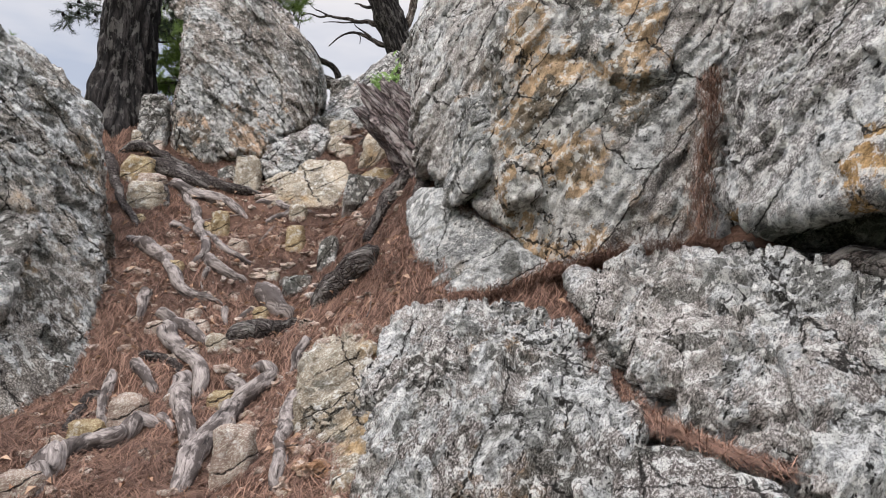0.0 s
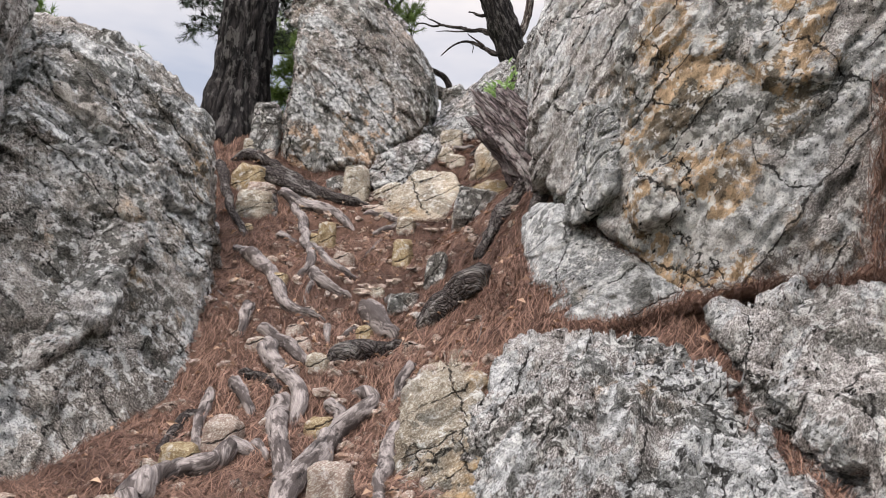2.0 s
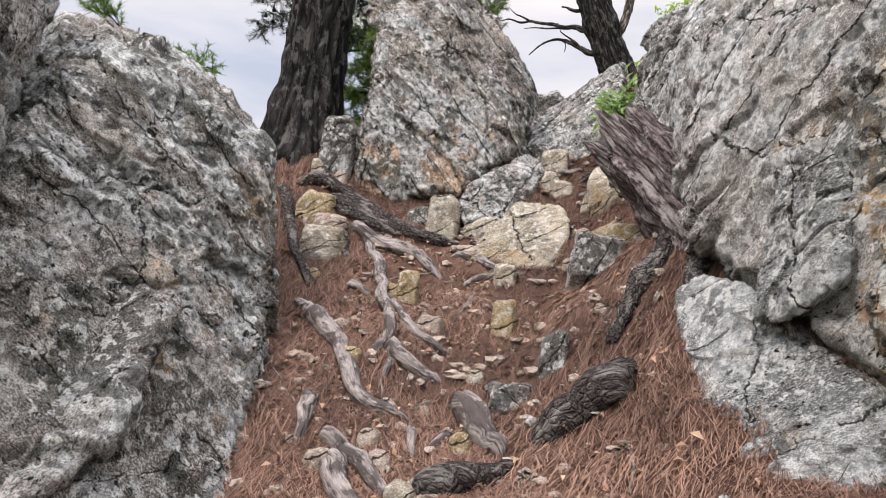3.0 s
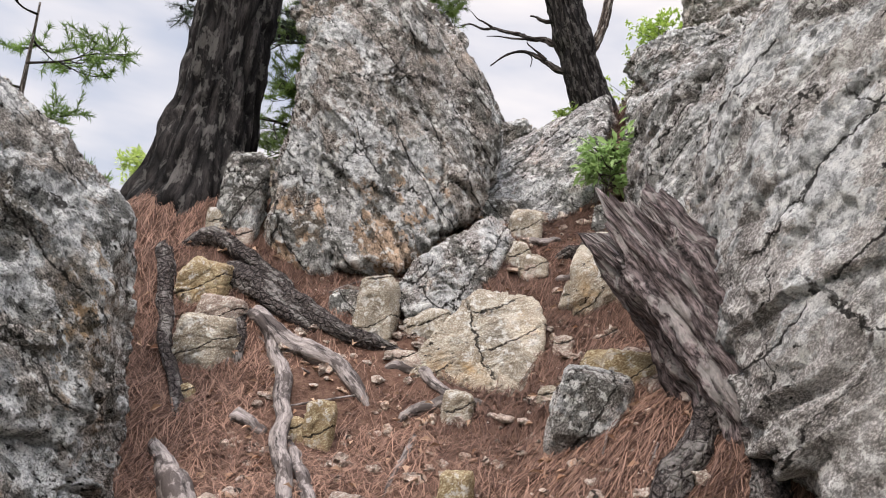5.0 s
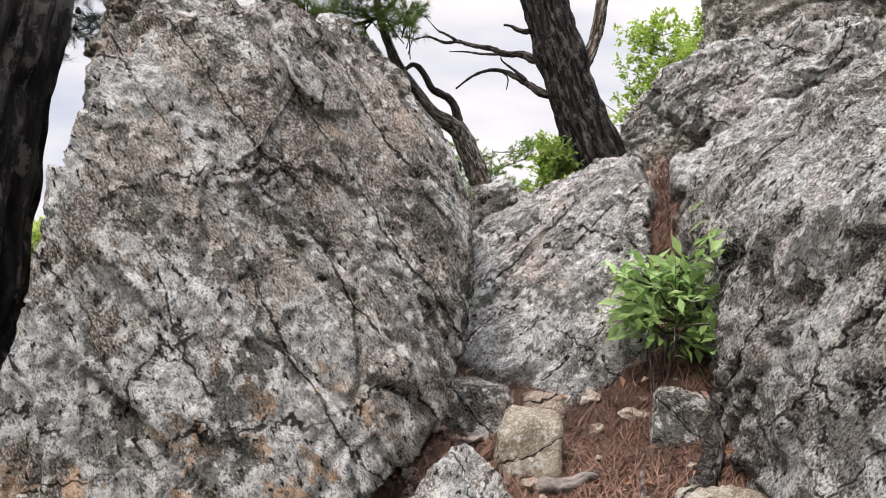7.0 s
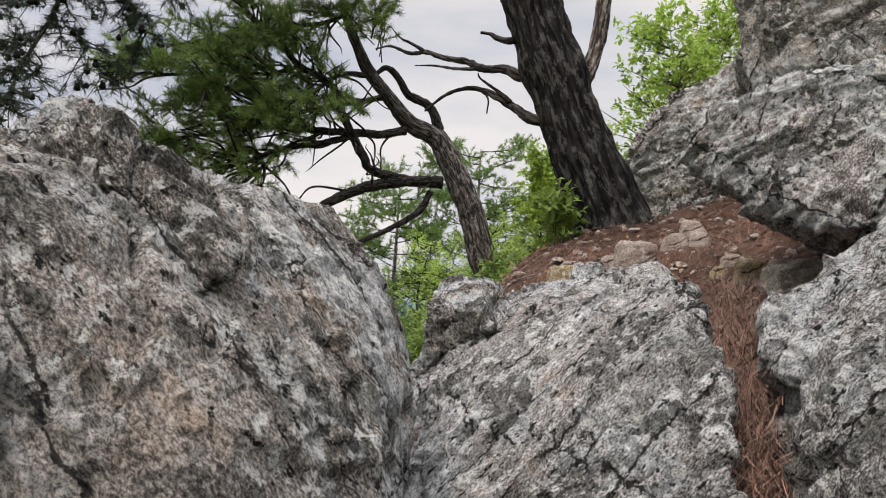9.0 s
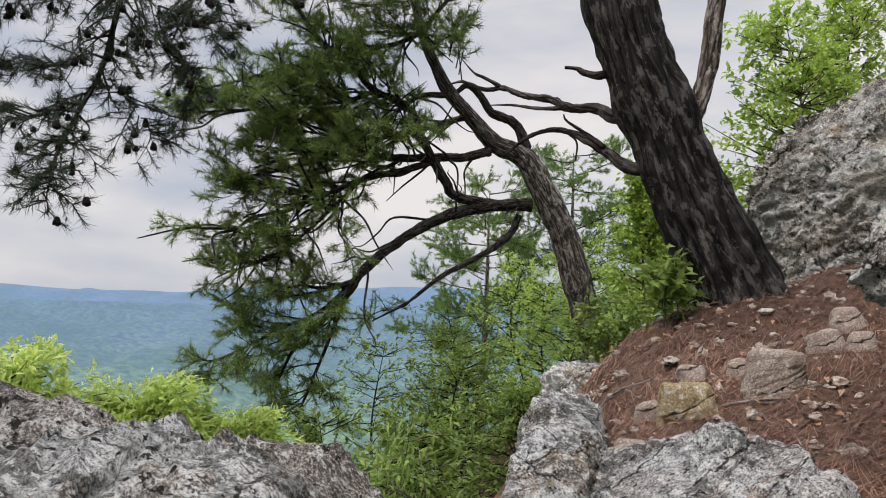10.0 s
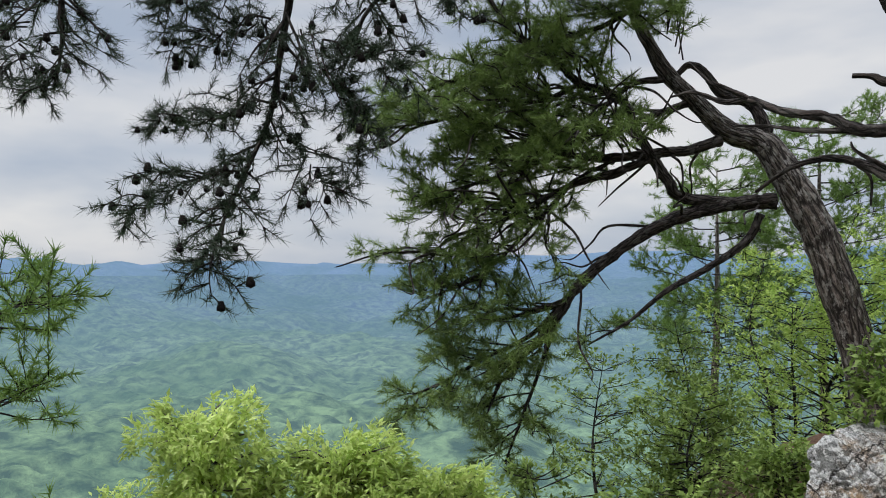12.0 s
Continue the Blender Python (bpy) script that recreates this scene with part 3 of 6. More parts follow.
def tube(line, sides=10, lump=0.0, seed=0, furrow=0.0, grain=0.0):
    """A closed tapering tube along rows of (x, y, z, radius)."""
    pts, rad = line[:, :3], line[:, 3]
    n = len(pts)
    tan = np.gradient(pts, axis=0)
    tan /= np.linalg.norm(tan, axis=1)[:, None] + 1e-9
    ref = np.array([0.3, 0.9, 0.2]) if abs(tan[0] @ np.array([0.3, 0.9, 0.2])) < 0.85 else np.array([1.0, 0, 0.1])
    a = np.cross(tan, ref)
    a /= np.linalg.norm(a, axis=1)[:, None] + 1e-9
    b = np.cross(tan, a)
    ang = np.linspace(0, 2 * np.pi, sides, endpoint=False)
    ring = np.cos(ang)[None, :, None] * a[:, None] + np.sin(ang)[None, :, None] * b[:, None]
    rr = np.repeat(rad[:, None], sides, 1)
    run = np.cumsum(np.r_[0, np.linalg.norm(np.diff(pts, axis=0), axis=1)])
    size = float(np.median(rad))
    rest = np.stack([np.cos(ang)[None].repeat(n, 0) * size, np.sin(ang)[None].repeat(n, 0) * size, np.repeat(run[:, None], sides, 1)], 2).reshape(-1, 3) + seed * 1.7
    if grain:
        w = np.stack([np.cos(ang)[None].repeat(n, 0) * 2.2, np.sin(ang)[None].repeat(n, 0) * 2.2, np.repeat(run[:, None], sides, 1) * 2.5], 2).reshape(-1, 3)
        rr = rr * (1 + grain * fbm(w, 3, seed + 13, 0.6)).reshape(n, sides)
    if lump or furrow:
        q = (pts[:, None] + ring * rad[:, None, None]).reshape(-1, 3)
        if lump:
            rr = rr * (1 + lump * fbm(q * 6 / max(rad.max() * 4, 0.3), 3, seed)).reshape(n, sides)
        if furrow:
            s = np.cumsum(np.r_[0, np.linalg.norm(np.diff(pts, axis=0), axis=1)])
            u = np.stack([np.cos(ang)[None].repeat(n, 0) * 2.9, np.sin(ang)[None].repeat(n, 0) * 2.9, np.repeat(s[:, None], sides, 1) * 1.5], 2).reshape(-1, 3)
            u = u + 0.5 * np.stack([vnoise(u * 1.3, seed + 3), vnoise(u * 1.3 + 9, seed + 4), vnoise(u * 1.3 + 19, seed + 5)], 1)
            d1, d2, rid, _ = cells(u, seed + 6)
            rr = rr + furrow * (np.clip((d2 - d1) / 0.28, 0, 1) - 0.75 + 0.35 * (rid - 0.5)).reshape(n, sides)
    v = (pts[:, None] + ring * rr[:, :, None]).reshape(-1, 3)
    i, j = np.meshgrid(np.arange(n - 1), np.arange(sides), indexing="ij")
    j2 = (j + 1) % sides
    f = np.stack([i * sides + j, i * sides + j2, (i + 1) * sides + j2, (i + 1) * sides + j], 2).reshape(-1, 4)
    v = np.vstack([v, pts[0], pts[-1]])
    k = np.arange(sides)
    k2 = (k + 1) % sides
    cap = np.vstack([np.stack([np.full(sides, n * sides), k2, k, k], 1), np.stack([np.full(sides, n * sides + 1), (n - 1) * sides + k, (n - 1) * sides + k2, (n - 1) * sides + k2], 1)])
    rest = np.vstack([rest, rest[0], rest[-1]])
    return v, f, cap[:, :3], rest


def joined(parts):
    """Several tubes as one: verts, triangles, places along the grain."""
    vs, fs, rs, off = [], [], [], 0
    for v, q, t, r in parts:
        vs.append(v)
        rs.append(r)
        fs.append(np.vstack([q[:, [0, 1, 2]], q[:, [0, 2, 3]], t]) + off)
        off += len(v)
    return np.vstack(vs), np.vstack(fs), np.vstack(rs)

# ---- ground, one sheet out to the horizon ----
def spaced(lo, hi, step, far, grow):
    mid = np.arange(lo, hi + step / 2, step)
    out, s = [], step
    d = 0.0
    while d < far:
        s *= grow
        d += s
        out.append(d)
    out = np.array(out)
    return np.r_[(lo - out)[::-1], mid, hi + out]


gx, gy = spaced(-3.2, 1.3, 0.04, 4800, 1.13), spaced(0.6, 11.0, 0.04, 4800, 1.13)
GX, GY = np.meshgrid(gx, gy, indexing="ij")
gz = ground_z(GX.ravel(), GY.ravel())
gi, gj = np.meshgrid(np.arange(len(gx) - 1), np.arange(len(gy) - 1), indexing="ij")
gq = np.stack([gi * len(gy) + gj, (gi + 1) * len(gy) + gj, (gi + 1) * len(gy) + gj + 1, gi * len(gy) + gj + 1], 2).reshape(-1, 4)
placed("ground", np.stack([GX.ravel(), GY.ravel(), gz], 1), gq, SOIL, (0, 0, 0), label="steep red-brown soil strewn with pine needles", category="ground", kind="structure")


# ---- far wooded mountains ----
def mountains():
    ang = np.radians(np.linspace(-75, 100, 420))
    rad = np.geomspace(260, 4300, 260)
    A, R = np.meshgrid(ang, rad, indexing="ij")
    x, y = -np.sin(A) * R, np.cos(A) * R
    p = np.stack([x.ravel(), y.ravel(), np.zeros(x.size)], 1)
    rise = np.interp(R.ravel(), [260, 700, 1200, 1800, 2600, 3300, 3900, 4300], [-95, -140, -165, -140, -75, -160, -10, -60])
    z = rise + 55 * fbm(p / 900, 4, 77, 0.5) * np.clip(R.ravel() / 1500, 0.3, 1) + 42 * np.abs(fbm(p / 330, 4, 71)) * np.clip(R.ravel() / 900, 0.2, 1)
    z = z + 5.0 * vnoise(p / 14, 5) * np.clip(1600 / R.ravel(), 0.3, 1)
    crest = -6.0 + 34 * fbm(p / 1300, 4, 91, 0.55)
    z = np.where(R.ravel() > 3500, np.minimum(np.maximum(z, crest - np.abs(R.ravel() - 3900) * 0.35), 70), np.minimum(z, R.ravel() * -0.018))
    n, m = x.shape
    i, j = np.meshgrid(np.arange(n - 1), np.arange(m - 1), indexing="ij")
    q = np.stack([i * m + j, i * m + j + 1, (i + 1) * m + j + 1, (i + 1) * m + j], 2).reshape(-1, 4)
    placed("backdrop", np.stack([x.ravel(), y.ravel(), z], 1), q, PAINTED_HAZE, (0, 0, 0), label="wooded mountain ridges across the valley with blue haze painted on", category="mountains", kind="structure")


mountains()

# ---- the large rocks ----
outcrop = rock("rock_outcrop", [(-1.38, 2.65, 0.5), (-1.45, 3.25, 1.1), (-1.82, 4.0, 1.5), (-2.1, 4.75, 2.2), (-2.13, 4.6, 2.92), (-2.04, 4.4, 2.45), (-2.31, 4.35, 3.1), (-2.67, 4.2, 3.34), (-2.42, 3.45, 2.72), (-2.1, 2.6, 1.5), (-2.2, 2.5, 0.4), (-3.5, 3.4, 1.2), (-3.4, 4.4, 3.4), (-3.2, 5.0, 2.4)], 8, ROCK_BROWN,
     "brown-grey lichened rock outcrop walling the gully", bed=(25, -40, 10), seed=11, strata=0.016, block=0.025, size=0.42)
rock("rock_outcrop", [(-2.1, 2.45, 0.3), (-2.15, 2.5, 1.5), (-2.3, 2.6, 2.6), (-2.55, 3.2, 3.1), (-3.4, 3.2, 3.4), (-3.6, 2.2, 0.3), (-2.7, 1.6, 0.2), (-2.6, 1.8, 2.0), (-3.5, 2.0, 2.8), (-2.85, 3.7, 3.2), (-2.72, 3.75, 3.45), (-3.3, 4.0, 3.8)], 7, ROCK_GREY,
     "grey rock outcrop split off beside the gully wall", bed=(25, -40, 10), seed=12, strata=0.014, block=0.030, size=0.4)
boulder = rock("boulder", [(-1.62, 5.47, 2.6), (-1.4, 5.45, 2.74), (-1.97, 5.5, 2.98), (-2.03, 5.6, 2.7), (-1.18, 5.8, 3.08), (-1.04, 6.1, 3.62), (-1.07, 6.0, 3.2), (-1.33, 6.1, 4.05), (-1.6, 6.0, 4.27), (-1.94, 5.78, 4.08), (-1.96, 5.58, 3.74), (-2.06, 6.0, 4.28), (-1.84, 7.0, 4.42), (-2.2, 7.2, 4.5), (-1.45, 7.4, 4.36), (-1.32, 7.5, 4.22), (-1.17, 6.4, 3.4), (-1.2, 7.5, 3.8), (-1.3, 7.3, 3.0), (-2.3, 7.0, 2.8), (-2.35, 6.8, 4.4)], 8, ROCK_BOULDER,
     "tall grey boulder with pinkish lower face and white lichen", bed=(15, -50, 20), seed=21, strata=0.01, block=0.018, size=0.45)
rock("knob", [(-1.78, 6.45, 4.27), (-1.64, 6.43, 4.43), (-1.5, 6.45, 4.35), (-1.33, 6.42, 4.18), (-1.7, 6.75, 4.35), (-1.45, 6.75, 4.25), (-1.65, 6.35, 4.1), (-1.45, 6.3, 4.0), (-1.75, 6.7, 4.1)], 7, ROCK_BOULDER,
     "jagged crest of the boulder", parent=boulder, seed=22, strata=0.01, block=0.02, size=0.3, bed=(15, -50, 20))
rock("knob", [(-2.32, 6.2, 4.2), (-2.2, 6.12, 4.33), (-2.02, 6.12, 4.35), (-1.83, 6.2, 4.27), (-1.88, 6.05, 4.12), (-2.2, 6.0, 4.0), (-2.0, 6.6, 4.35), (-2.25, 6.6, 4.35), (-1.88, 6.5, 4.1)], 7, ROCK_BOULDER,
     "blocky shoulder of the boulder", parent=boulder, seed=23, strata=0.01, block=0.02, size=0.3, bed=(15, -50, 20))
cliff = rock("cliff_rock", [(-0.15, 4.0, 2.35), (-0.2, 4.5, 2.4), (-0.22, 5.1, 2.7), (-0.1, 4.2, 3.2), (-0.22, 4.9, 3.6), (0.04, 3.52, 2.1), (0.19, 3.4, 2.5), (0.33, 3.24, 2.95), (0.88, 3.14, 2.75), (0.6, 3.45, 3.4), (0.35, 3.24, 1.7), (0.72, 3.1, 1.7), (0.95, 2.95, 1.7), (1.3, 3.3, 3.1), (0.2, 4.3, 4.0), (0.3, 5.2, 4.4), (1.4, 4.4, 4.9), (1.1, 3.8, 3.75), (0.6, 3.75, 3.4), (2.6, 3.6, 4.8), (2.6, 5.4, 4.9), (2.4, 3.4, 1.5), (2.4, 5.4, 2.0), (0.2, 5.4, 2.2)], 8, ROCK_CLIFF,
     "tall grey cliff face streaked with ochre", bed=(10, 55, 0), seed=31, strata=0.014, block=0.022, size=0.5)
rock("cliff_rock", [(0.93, 2.6, 1.89), (0.95, 2.3, 1.9), (1.08, 1.85, 1.93), (1.07, 2.8, 2.85), (1.9, 1.5, 2.0), (1.4, 2.2, 2.95), (2.2, 1.7, 3.3), (1.5, 3.0, 3.6), (2.6, 2.8, 3.8), (1.2, 2.95, 1.9), (2.6, 2.9, 1.9)], 8, ROCK_OVERHANG,
     "overhanging grey cliff block with ochre edge", bed=(10, 55, 0), seed=33, strata=0.012, block=0.025, size=0.4)
rock("ledge_rock", [(-0.2, 3.2, 1.66), (0.32, 3.0, 1.68), (0.46, 2.78, 1.61), (0.5, 1.95, 1.32), (0.3, 1.66, 1.23), (-0.22, 2.2, 1.1), (-0.28, 2.8, 1.42), (0.0, 1.4, 0.4), (0.5, 1.5, 0.3), (-0.3, 2.2, 0.5), (0.5, 3.2, 0.6), (-0.3, 3.3, 0.8)], 8, ROCK_GREY,
     "stepped grey ledge rock crusted with white lichen", group="foreground ledge rocks", bed=(0, 68, 20), seed=41, strata=0.012, block=0.026, size=0.28)
rock("ledge_rock", [(0.5, 2.62, 1.6), (0.52, 2.9, 1.76), (0.77, 2.55, 1.83), (0.96, 2.12, 1.75), (1.06, 1.8, 1.65), (0.74, 1.3, 1.32), (0.57, 1.84, 1.4), (1.7, 1.4, 1.55), (1.7, 2.6, 1.8), (0.7, 3.1, 1.78), (0.5, 1.9, 0.6), (0.8, 1.1, 0.4), (1.8, 1.2, 0.5), (1.6, 3.2, 0.8)], 8, ROCK_GREY,
     "broad grey ledge rock crusted with white lichen", group="foreground ledge rocks", bed=(0, 68, 20), seed=42, strata=0.010, block=0.026, size=0.28)
rock("ledge_rock", [(0.46, 1.68, 1.33), (0.3, 1.5, 1.25), (0.61, 1.4, 1.3), (0.38, 1.6, 1.33), (0.12, 1.2, 0.5), (0.75, 0.95, 0.8), (0.6, 1.6, 0.5), (0.3, 1.1, 0.95)], 7, ROCK_GREY,
     "smaller smooth grey ledge rock", group="foreground ledge rocks", seed=43, block=0.010)
rock("ledge_rock", [(-0.58, 3.2, 1.42), (-0.47, 2.4, 0.95), (-0.29, 2.2, 1.05), (-0.3, 3.3, 1.56), (-0.48, 3.5, 1.55), (-0.22, 2.5, 1.25), (-0.5, 2.4, 0.4), (-0.1, 2.2, 0.4), (-0.2, 3.5, 0.8), (-0.6, 3.4, 0.8)], 7, ROCK_TAN,
     "tan ochre column of rock edging the gully", group="foreground ledge rocks", bed=(80, 0, 10), seed=44, strata=0.012, block=0.018, size=0.25)
rock("wedge_rock", [(-0.19, 4.0, 2.24), (-0.055, 3.75, 2.28), (0.28, 3.22, 1.91), (0.46, 3.16, 1.81), (0.42, 3.18, 1.64), (0.27, 3.14, 1.6), (-0.13, 3.3, 1.58), (-0.17, 3.72, 1.8), (0.05, 4.1, 1.7), (0.6, 3.5, 1.6), (-0.18, 4.0, 1.7)], 7, ROCK_WEDGE,
     "pale blue-grey triangular rock leaning on the cliff", seed=51, block=0.007, size=0.35)
rock("slab_rock", [(-1.17, 6.6, 3.25), (-0.75, 6.3, 3.3), (-0.5, 6.5, 3.5), (-1.25, 8.7, 4.08), (-1.28, 8.0, 3.85), (-0.78, 8.75, 4.17), (-0.42, 8.2, 4.36), (-0.45, 7.3, 4.22), (-0.5, 6.9, 4.02), (-1.2, 7.6, 3.65), (-1.1, 8.6, 3.0), (-0.3, 8.6, 3.0), (-1.1, 6.6, 2.6), (-0.4, 6.4, 2.6)], 8, ROCK_DARK,
     "tilted pitted slab beside the gap", bed=(30, 50, 0), seed=61, strata=0.012, block=0.020, size=0.35)
rock("slab_rock", [(-0.32, 6.2, 3.3), (-0.36, 5.0, 2.95), (-0.28, 5.3, 3.6), (-0.03, 6.0, 4.08), (0.11, 6.6, 4.27), (-0.26, 7.4, 4.28), (-0.08, 6.9, 4.32), (-0.33, 7.0, 4.0), (-0.34, 6.7, 3.8), (1.3, 7.6, 4.9), (1.3, 5.5, 4.7), (0.2, 5.2, 4.0), (-0.2, 7.2, 2.8), (1.2, 7.4, 2.6), (1.2, 5.0, 2.6), (-0.3, 5.0, 2.5)], 8, ROCK_DARK,
     "broad pinkish-grey slab pitted with black", bed=(30, 50, 0), seed=62, strata=0.012, block=0.022, size=0.4)
rock("block_rock", [(-0.3, 8.3, 4.9), (-0.29, 8.3, 4.72), (-0.06, 8.45, 5.0), (0.1, 8.0, 5.02), (-0.05, 7.9, 4.46), (0.6, 7.9, 4.4), (0.9, 8.6, 5.2), (0.3, 9.0, 5.05), (0.6, 7.6, 5.0), (0.6, 8.9, 4.4), (0.0, 7.6, 4.42)], 7, ROCK_GREY,
     "grey overhanging rock block above the path", bed=(15, 20, 0), seed=63, strata=0.014, block=0.022)
rock("cliff_rock", [(-0.12, 11.5, 5.45), (0.05, 11.5, 5.85), (0.71, 11.0, 6.1), (0.95, 10.5, 5.8), (0.1, 10.7, 4.4), (-0.1, 11.4, 4.3), (1.2, 12.2, 5.9), (0.2, 12.5, 5.4), (1.2, 10.2, 4.4), (1.4, 12.4, 4.4), (0.1, 12.4, 4.2), (0.6, 10.2, 5.3)], 7, ROCK_BROWN,
     "shaded grey-brown cliff rock behind the pine", bed=(20, 10, 30), seed=64, strata=0.02, block=0.030)
rock("cliff_rock", [(0.3, 9.7, 6.3), (0.28, 9.8, 5.7), (0.4, 9.6, 7.6), (0.5, 10.4, 8.2), (0.6, 9.2, 5.2), (2.6, 9.0, 8.4), (2.8, 11.2, 8.4), (2.8, 8.8, 4.8), (2.8, 11.2, 4.8), (0.7, 11.0, 5.0), (0.5, 9.4, 5.0)], 7, ROCK_BROWN,
     "upper cliff of pinkish brown rock", bed=(20, 10, 30), seed=65, strata=0.02, block=0.030, size=0.5)
rock("brink_rock", [(-1.62, 12.5, 4.01), (-1.49, 12.6, 4.11), (-1.17, 12.7, 4.1), (-1.07, 12.4, 3.81), (-1.1, 12.2, 3.43), (-1.59, 12.2, 3.36), (-1.62, 12.3, 3.73), (-1.34, 13.1, 4.11), (-1.02, 13.2, 4.1), (-0.95, 12.7, 3.43)], 6, ROCK_BROWN,
     "brown rock jutting from the brink", seed=66, block=0.015)
rock("rib", [(0.06, 3.6, 2.66), (0.13, 3.42, 2.62), (0.19, 3.36, 2.5), (0.17, 3.3, 2.26), (0.08, 3.36, 2.14), (0.0, 3.5, 2.1), (0.2, 3.7, 2.6), (0.25, 3.6, 2.2), (0.1, 3.8, 2.2)], 7, ROCK_WEDGE,
     "blue-grey rib standing out from the cliff", parent=cliff, seed=35, strata=0.006, block=0.012, size=0.3, bed=(10, 55, 0))
rock("rib", [(0.22, 3.24, 2.2), (0.25, 3.18, 2.27), (0.38, 3.16, 2.3), (0.4, 3.12, 2.12), (0.27, 3.16, 2.1), (0.3, 3.5, 2.35), (0.45, 3.5, 2.1), (0.3, 3.5, 2.0)], 6, ROCK_CLIFF,
     "ochre shelf jutting from the cliff", parent=cliff, seed=36, strata=0.006, block=0.012, size=0.25, bed=(10, 55, 0))
rock("brink_rock", [(-1.23, 8.0, 4.13), (-1.27, 9.2, 4.27), (-1.03, 9.25, 4.25), (-1.0, 8.6, 4.17), (-1.05, 7.9, 4.18), (-0.98, 8.3, 3.43), (-1.02, 9.5, 3.57), (-1.28, 8.1, 3.33), (-1.32, 9.3, 3.47), (-0.85, 7.9, 3.58)], 7, ROCK_BROWN,
     "black-pitted rock edge below the slope", seed=67, block=0.015)
rock("rib", [(-1.98, 3.46, 2.08), (-1.86, 3.44, 2.02), (-1.94, 3.14, 1.66), (-1.79, 3.1, 1.62), (-2.06, 2.86, 1.48), (-1.88, 2.8, 1.41), (-2.1, 3.67, 2.11), (-1.98, 3.65, 2.04), (-2.08, 3.35, 1.65), (-1.92, 3.31, 1.6), (-2.23, 3.07, 1.45), (-2.04, 3.01, 1.37)], 6, ROCK_GREY,
     "pale diagonal rib of rock", parent=outcrop, seed=13, block=0.012, strata=0.01)

# ---- trees ----
def empty(name, at, label, category, group=""):
    ob = new(name)
    ob.location = at
    return tagged(ob, label, category, group)


def wood(name, lines, material, parent, label="", sides=10, steps=10, lump=0.12, furrow=0.0, seed=1):
    """One part of a tree out of one or more lines of (x, y, z, radius)."""
    v, f, rest = joined([tube(smooth_line(p, steps), sides, lump, seed, furrow) for p in lines])
    return placed(name, v, f, material, lines[0][0][:3], parent=parent, label=label, rest=rest)


def unit(a):
    return a / (np.linalg.norm(a, axis=-1, keepdims=True) + 1e-9)


def needle_mesh(at, way, rng, per=28, length=0.09, width=0.0035, spread=0.85):
    """Tufts of pine needles at the places at, pointing way; one thin blade a needle."""
    n = len(at)
    a, w = np.repeat(at, per, 0), np.repeat(way, per, 0)
    d = unit(w + spread * rng.normal(size=(n * per, 3)))
    start = a + w * rng.uniform(-0.05, 0.04, (n * per, 1))
    end = start + d * (length * rng.uniform(0.65, 1.15, (n * per, 1)))
    side = unit(np.cross(d, rng.normal(size=(n * per, 3)))) * width
    v = np.stack([start - side, start + side, end], 1).reshape(-1, 3)
    return v, np.arange(len(v)).reshape(-1, 3)


def twigs_from(limbs, rng, every=0.16, reach=(0.5, 1.1), lift=0.15, droop=0.0, start=0.3, twig_every=0.11, twig=(0.12, 0.3)):
    """Side branches along the limbs and twigs along those; returns lines for the wood, and tuft places and ways."""
    lines, at, way = [], [], []
    for limb in limbs:
        s = smooth_line(limb, 10)
        seg = np.linalg.norm(np.diff(s[:, :3], axis=0), axis=1)
        run = np.r_[0, np.cumsum(seg)]
        pos = run[-1] * start
        while pos < run[-1]:
            pos += every * rng.uniform(0.6, 1.4)
            i = min(np.searchsorted(run, pos), len(s) - 2)
            tan = unit(s[i + 1, :3] - s[i, :3])
            out = unit(np.cross(tan, rng.normal(size=3)))
            d = unit(0.75 * tan + 0.9 * out * np.array([1, 1, 0.55]) + np.array([0, 0, lift]))
            length = rng.uniform(*reach) * (1.15 - 0.6 * pos / run[-1])
            p0 = s[i, :3]
            bend = rng.normal(size=3) * 0.12 * length
            p1 = p0 + d * length * 0.5 + bend
            p2 = p0 + d * length + np.array([0, 0, -droop * length])
            r = min(0.35 * s[i, 3] + 0.004, 0.02)
            line = np.array([[*p0, r], [*p1, r * 0.7], [*p2, 0.003]])
            lines.append(line)
            b = smooth_line(line, 8)
            k = max(3, int(length / twig_every))
            for u in np.linspace(0.25, 1.0, k):
                j = min(int(u * (len(b) - 1)), len(b) - 2)
                tb = unit(b[j + 1, :3] - b[j, :3])
                for _ in range(2):
                    dw = unit(tb + 0.9 * rng.normal(size=3) * np.array([1, 1, 0.7]) + np.array([0, 0, 0.25 - droop]))
                    tl = rng.uniform(*twig)
                    e = b[j, :3] + dw * tl
                    lines.append(np.array([[*b[j, :3], 0.004], [*(b[j, :3] + dw * tl * 0.5), 0.0035], [*e, 0.0025]]))
                    for q in (0.55, 1.0):
                        at.append(b[j, :3] + dw * tl * q)
                        way.append(dw)
    return lines, np.array(at), np.array(way)


def pine_crown(parent, limbs, seed, material, name="crown", per=28, label="", length=0.09, width=0.0035, bark=None, **grow):
    rng = np.random.default_rng(seed)
    lines, at, way = twigs_from(limbs, rng, **grow)
    v, f, rest = joined([tube(smooth_line(p, 3), 4) for p in lines])
    placed("twig_spray", v, f, bark or BARK_THIN, limbs[0][0][:3], parent=parent, kind="stuff", rest=rest)
    v, f = needle_mesh(at, way, rng, per, length, width)
    return placed(name, v, f, material, limbs[0][0][:3], parent=parent, label=label, smooth=False), at


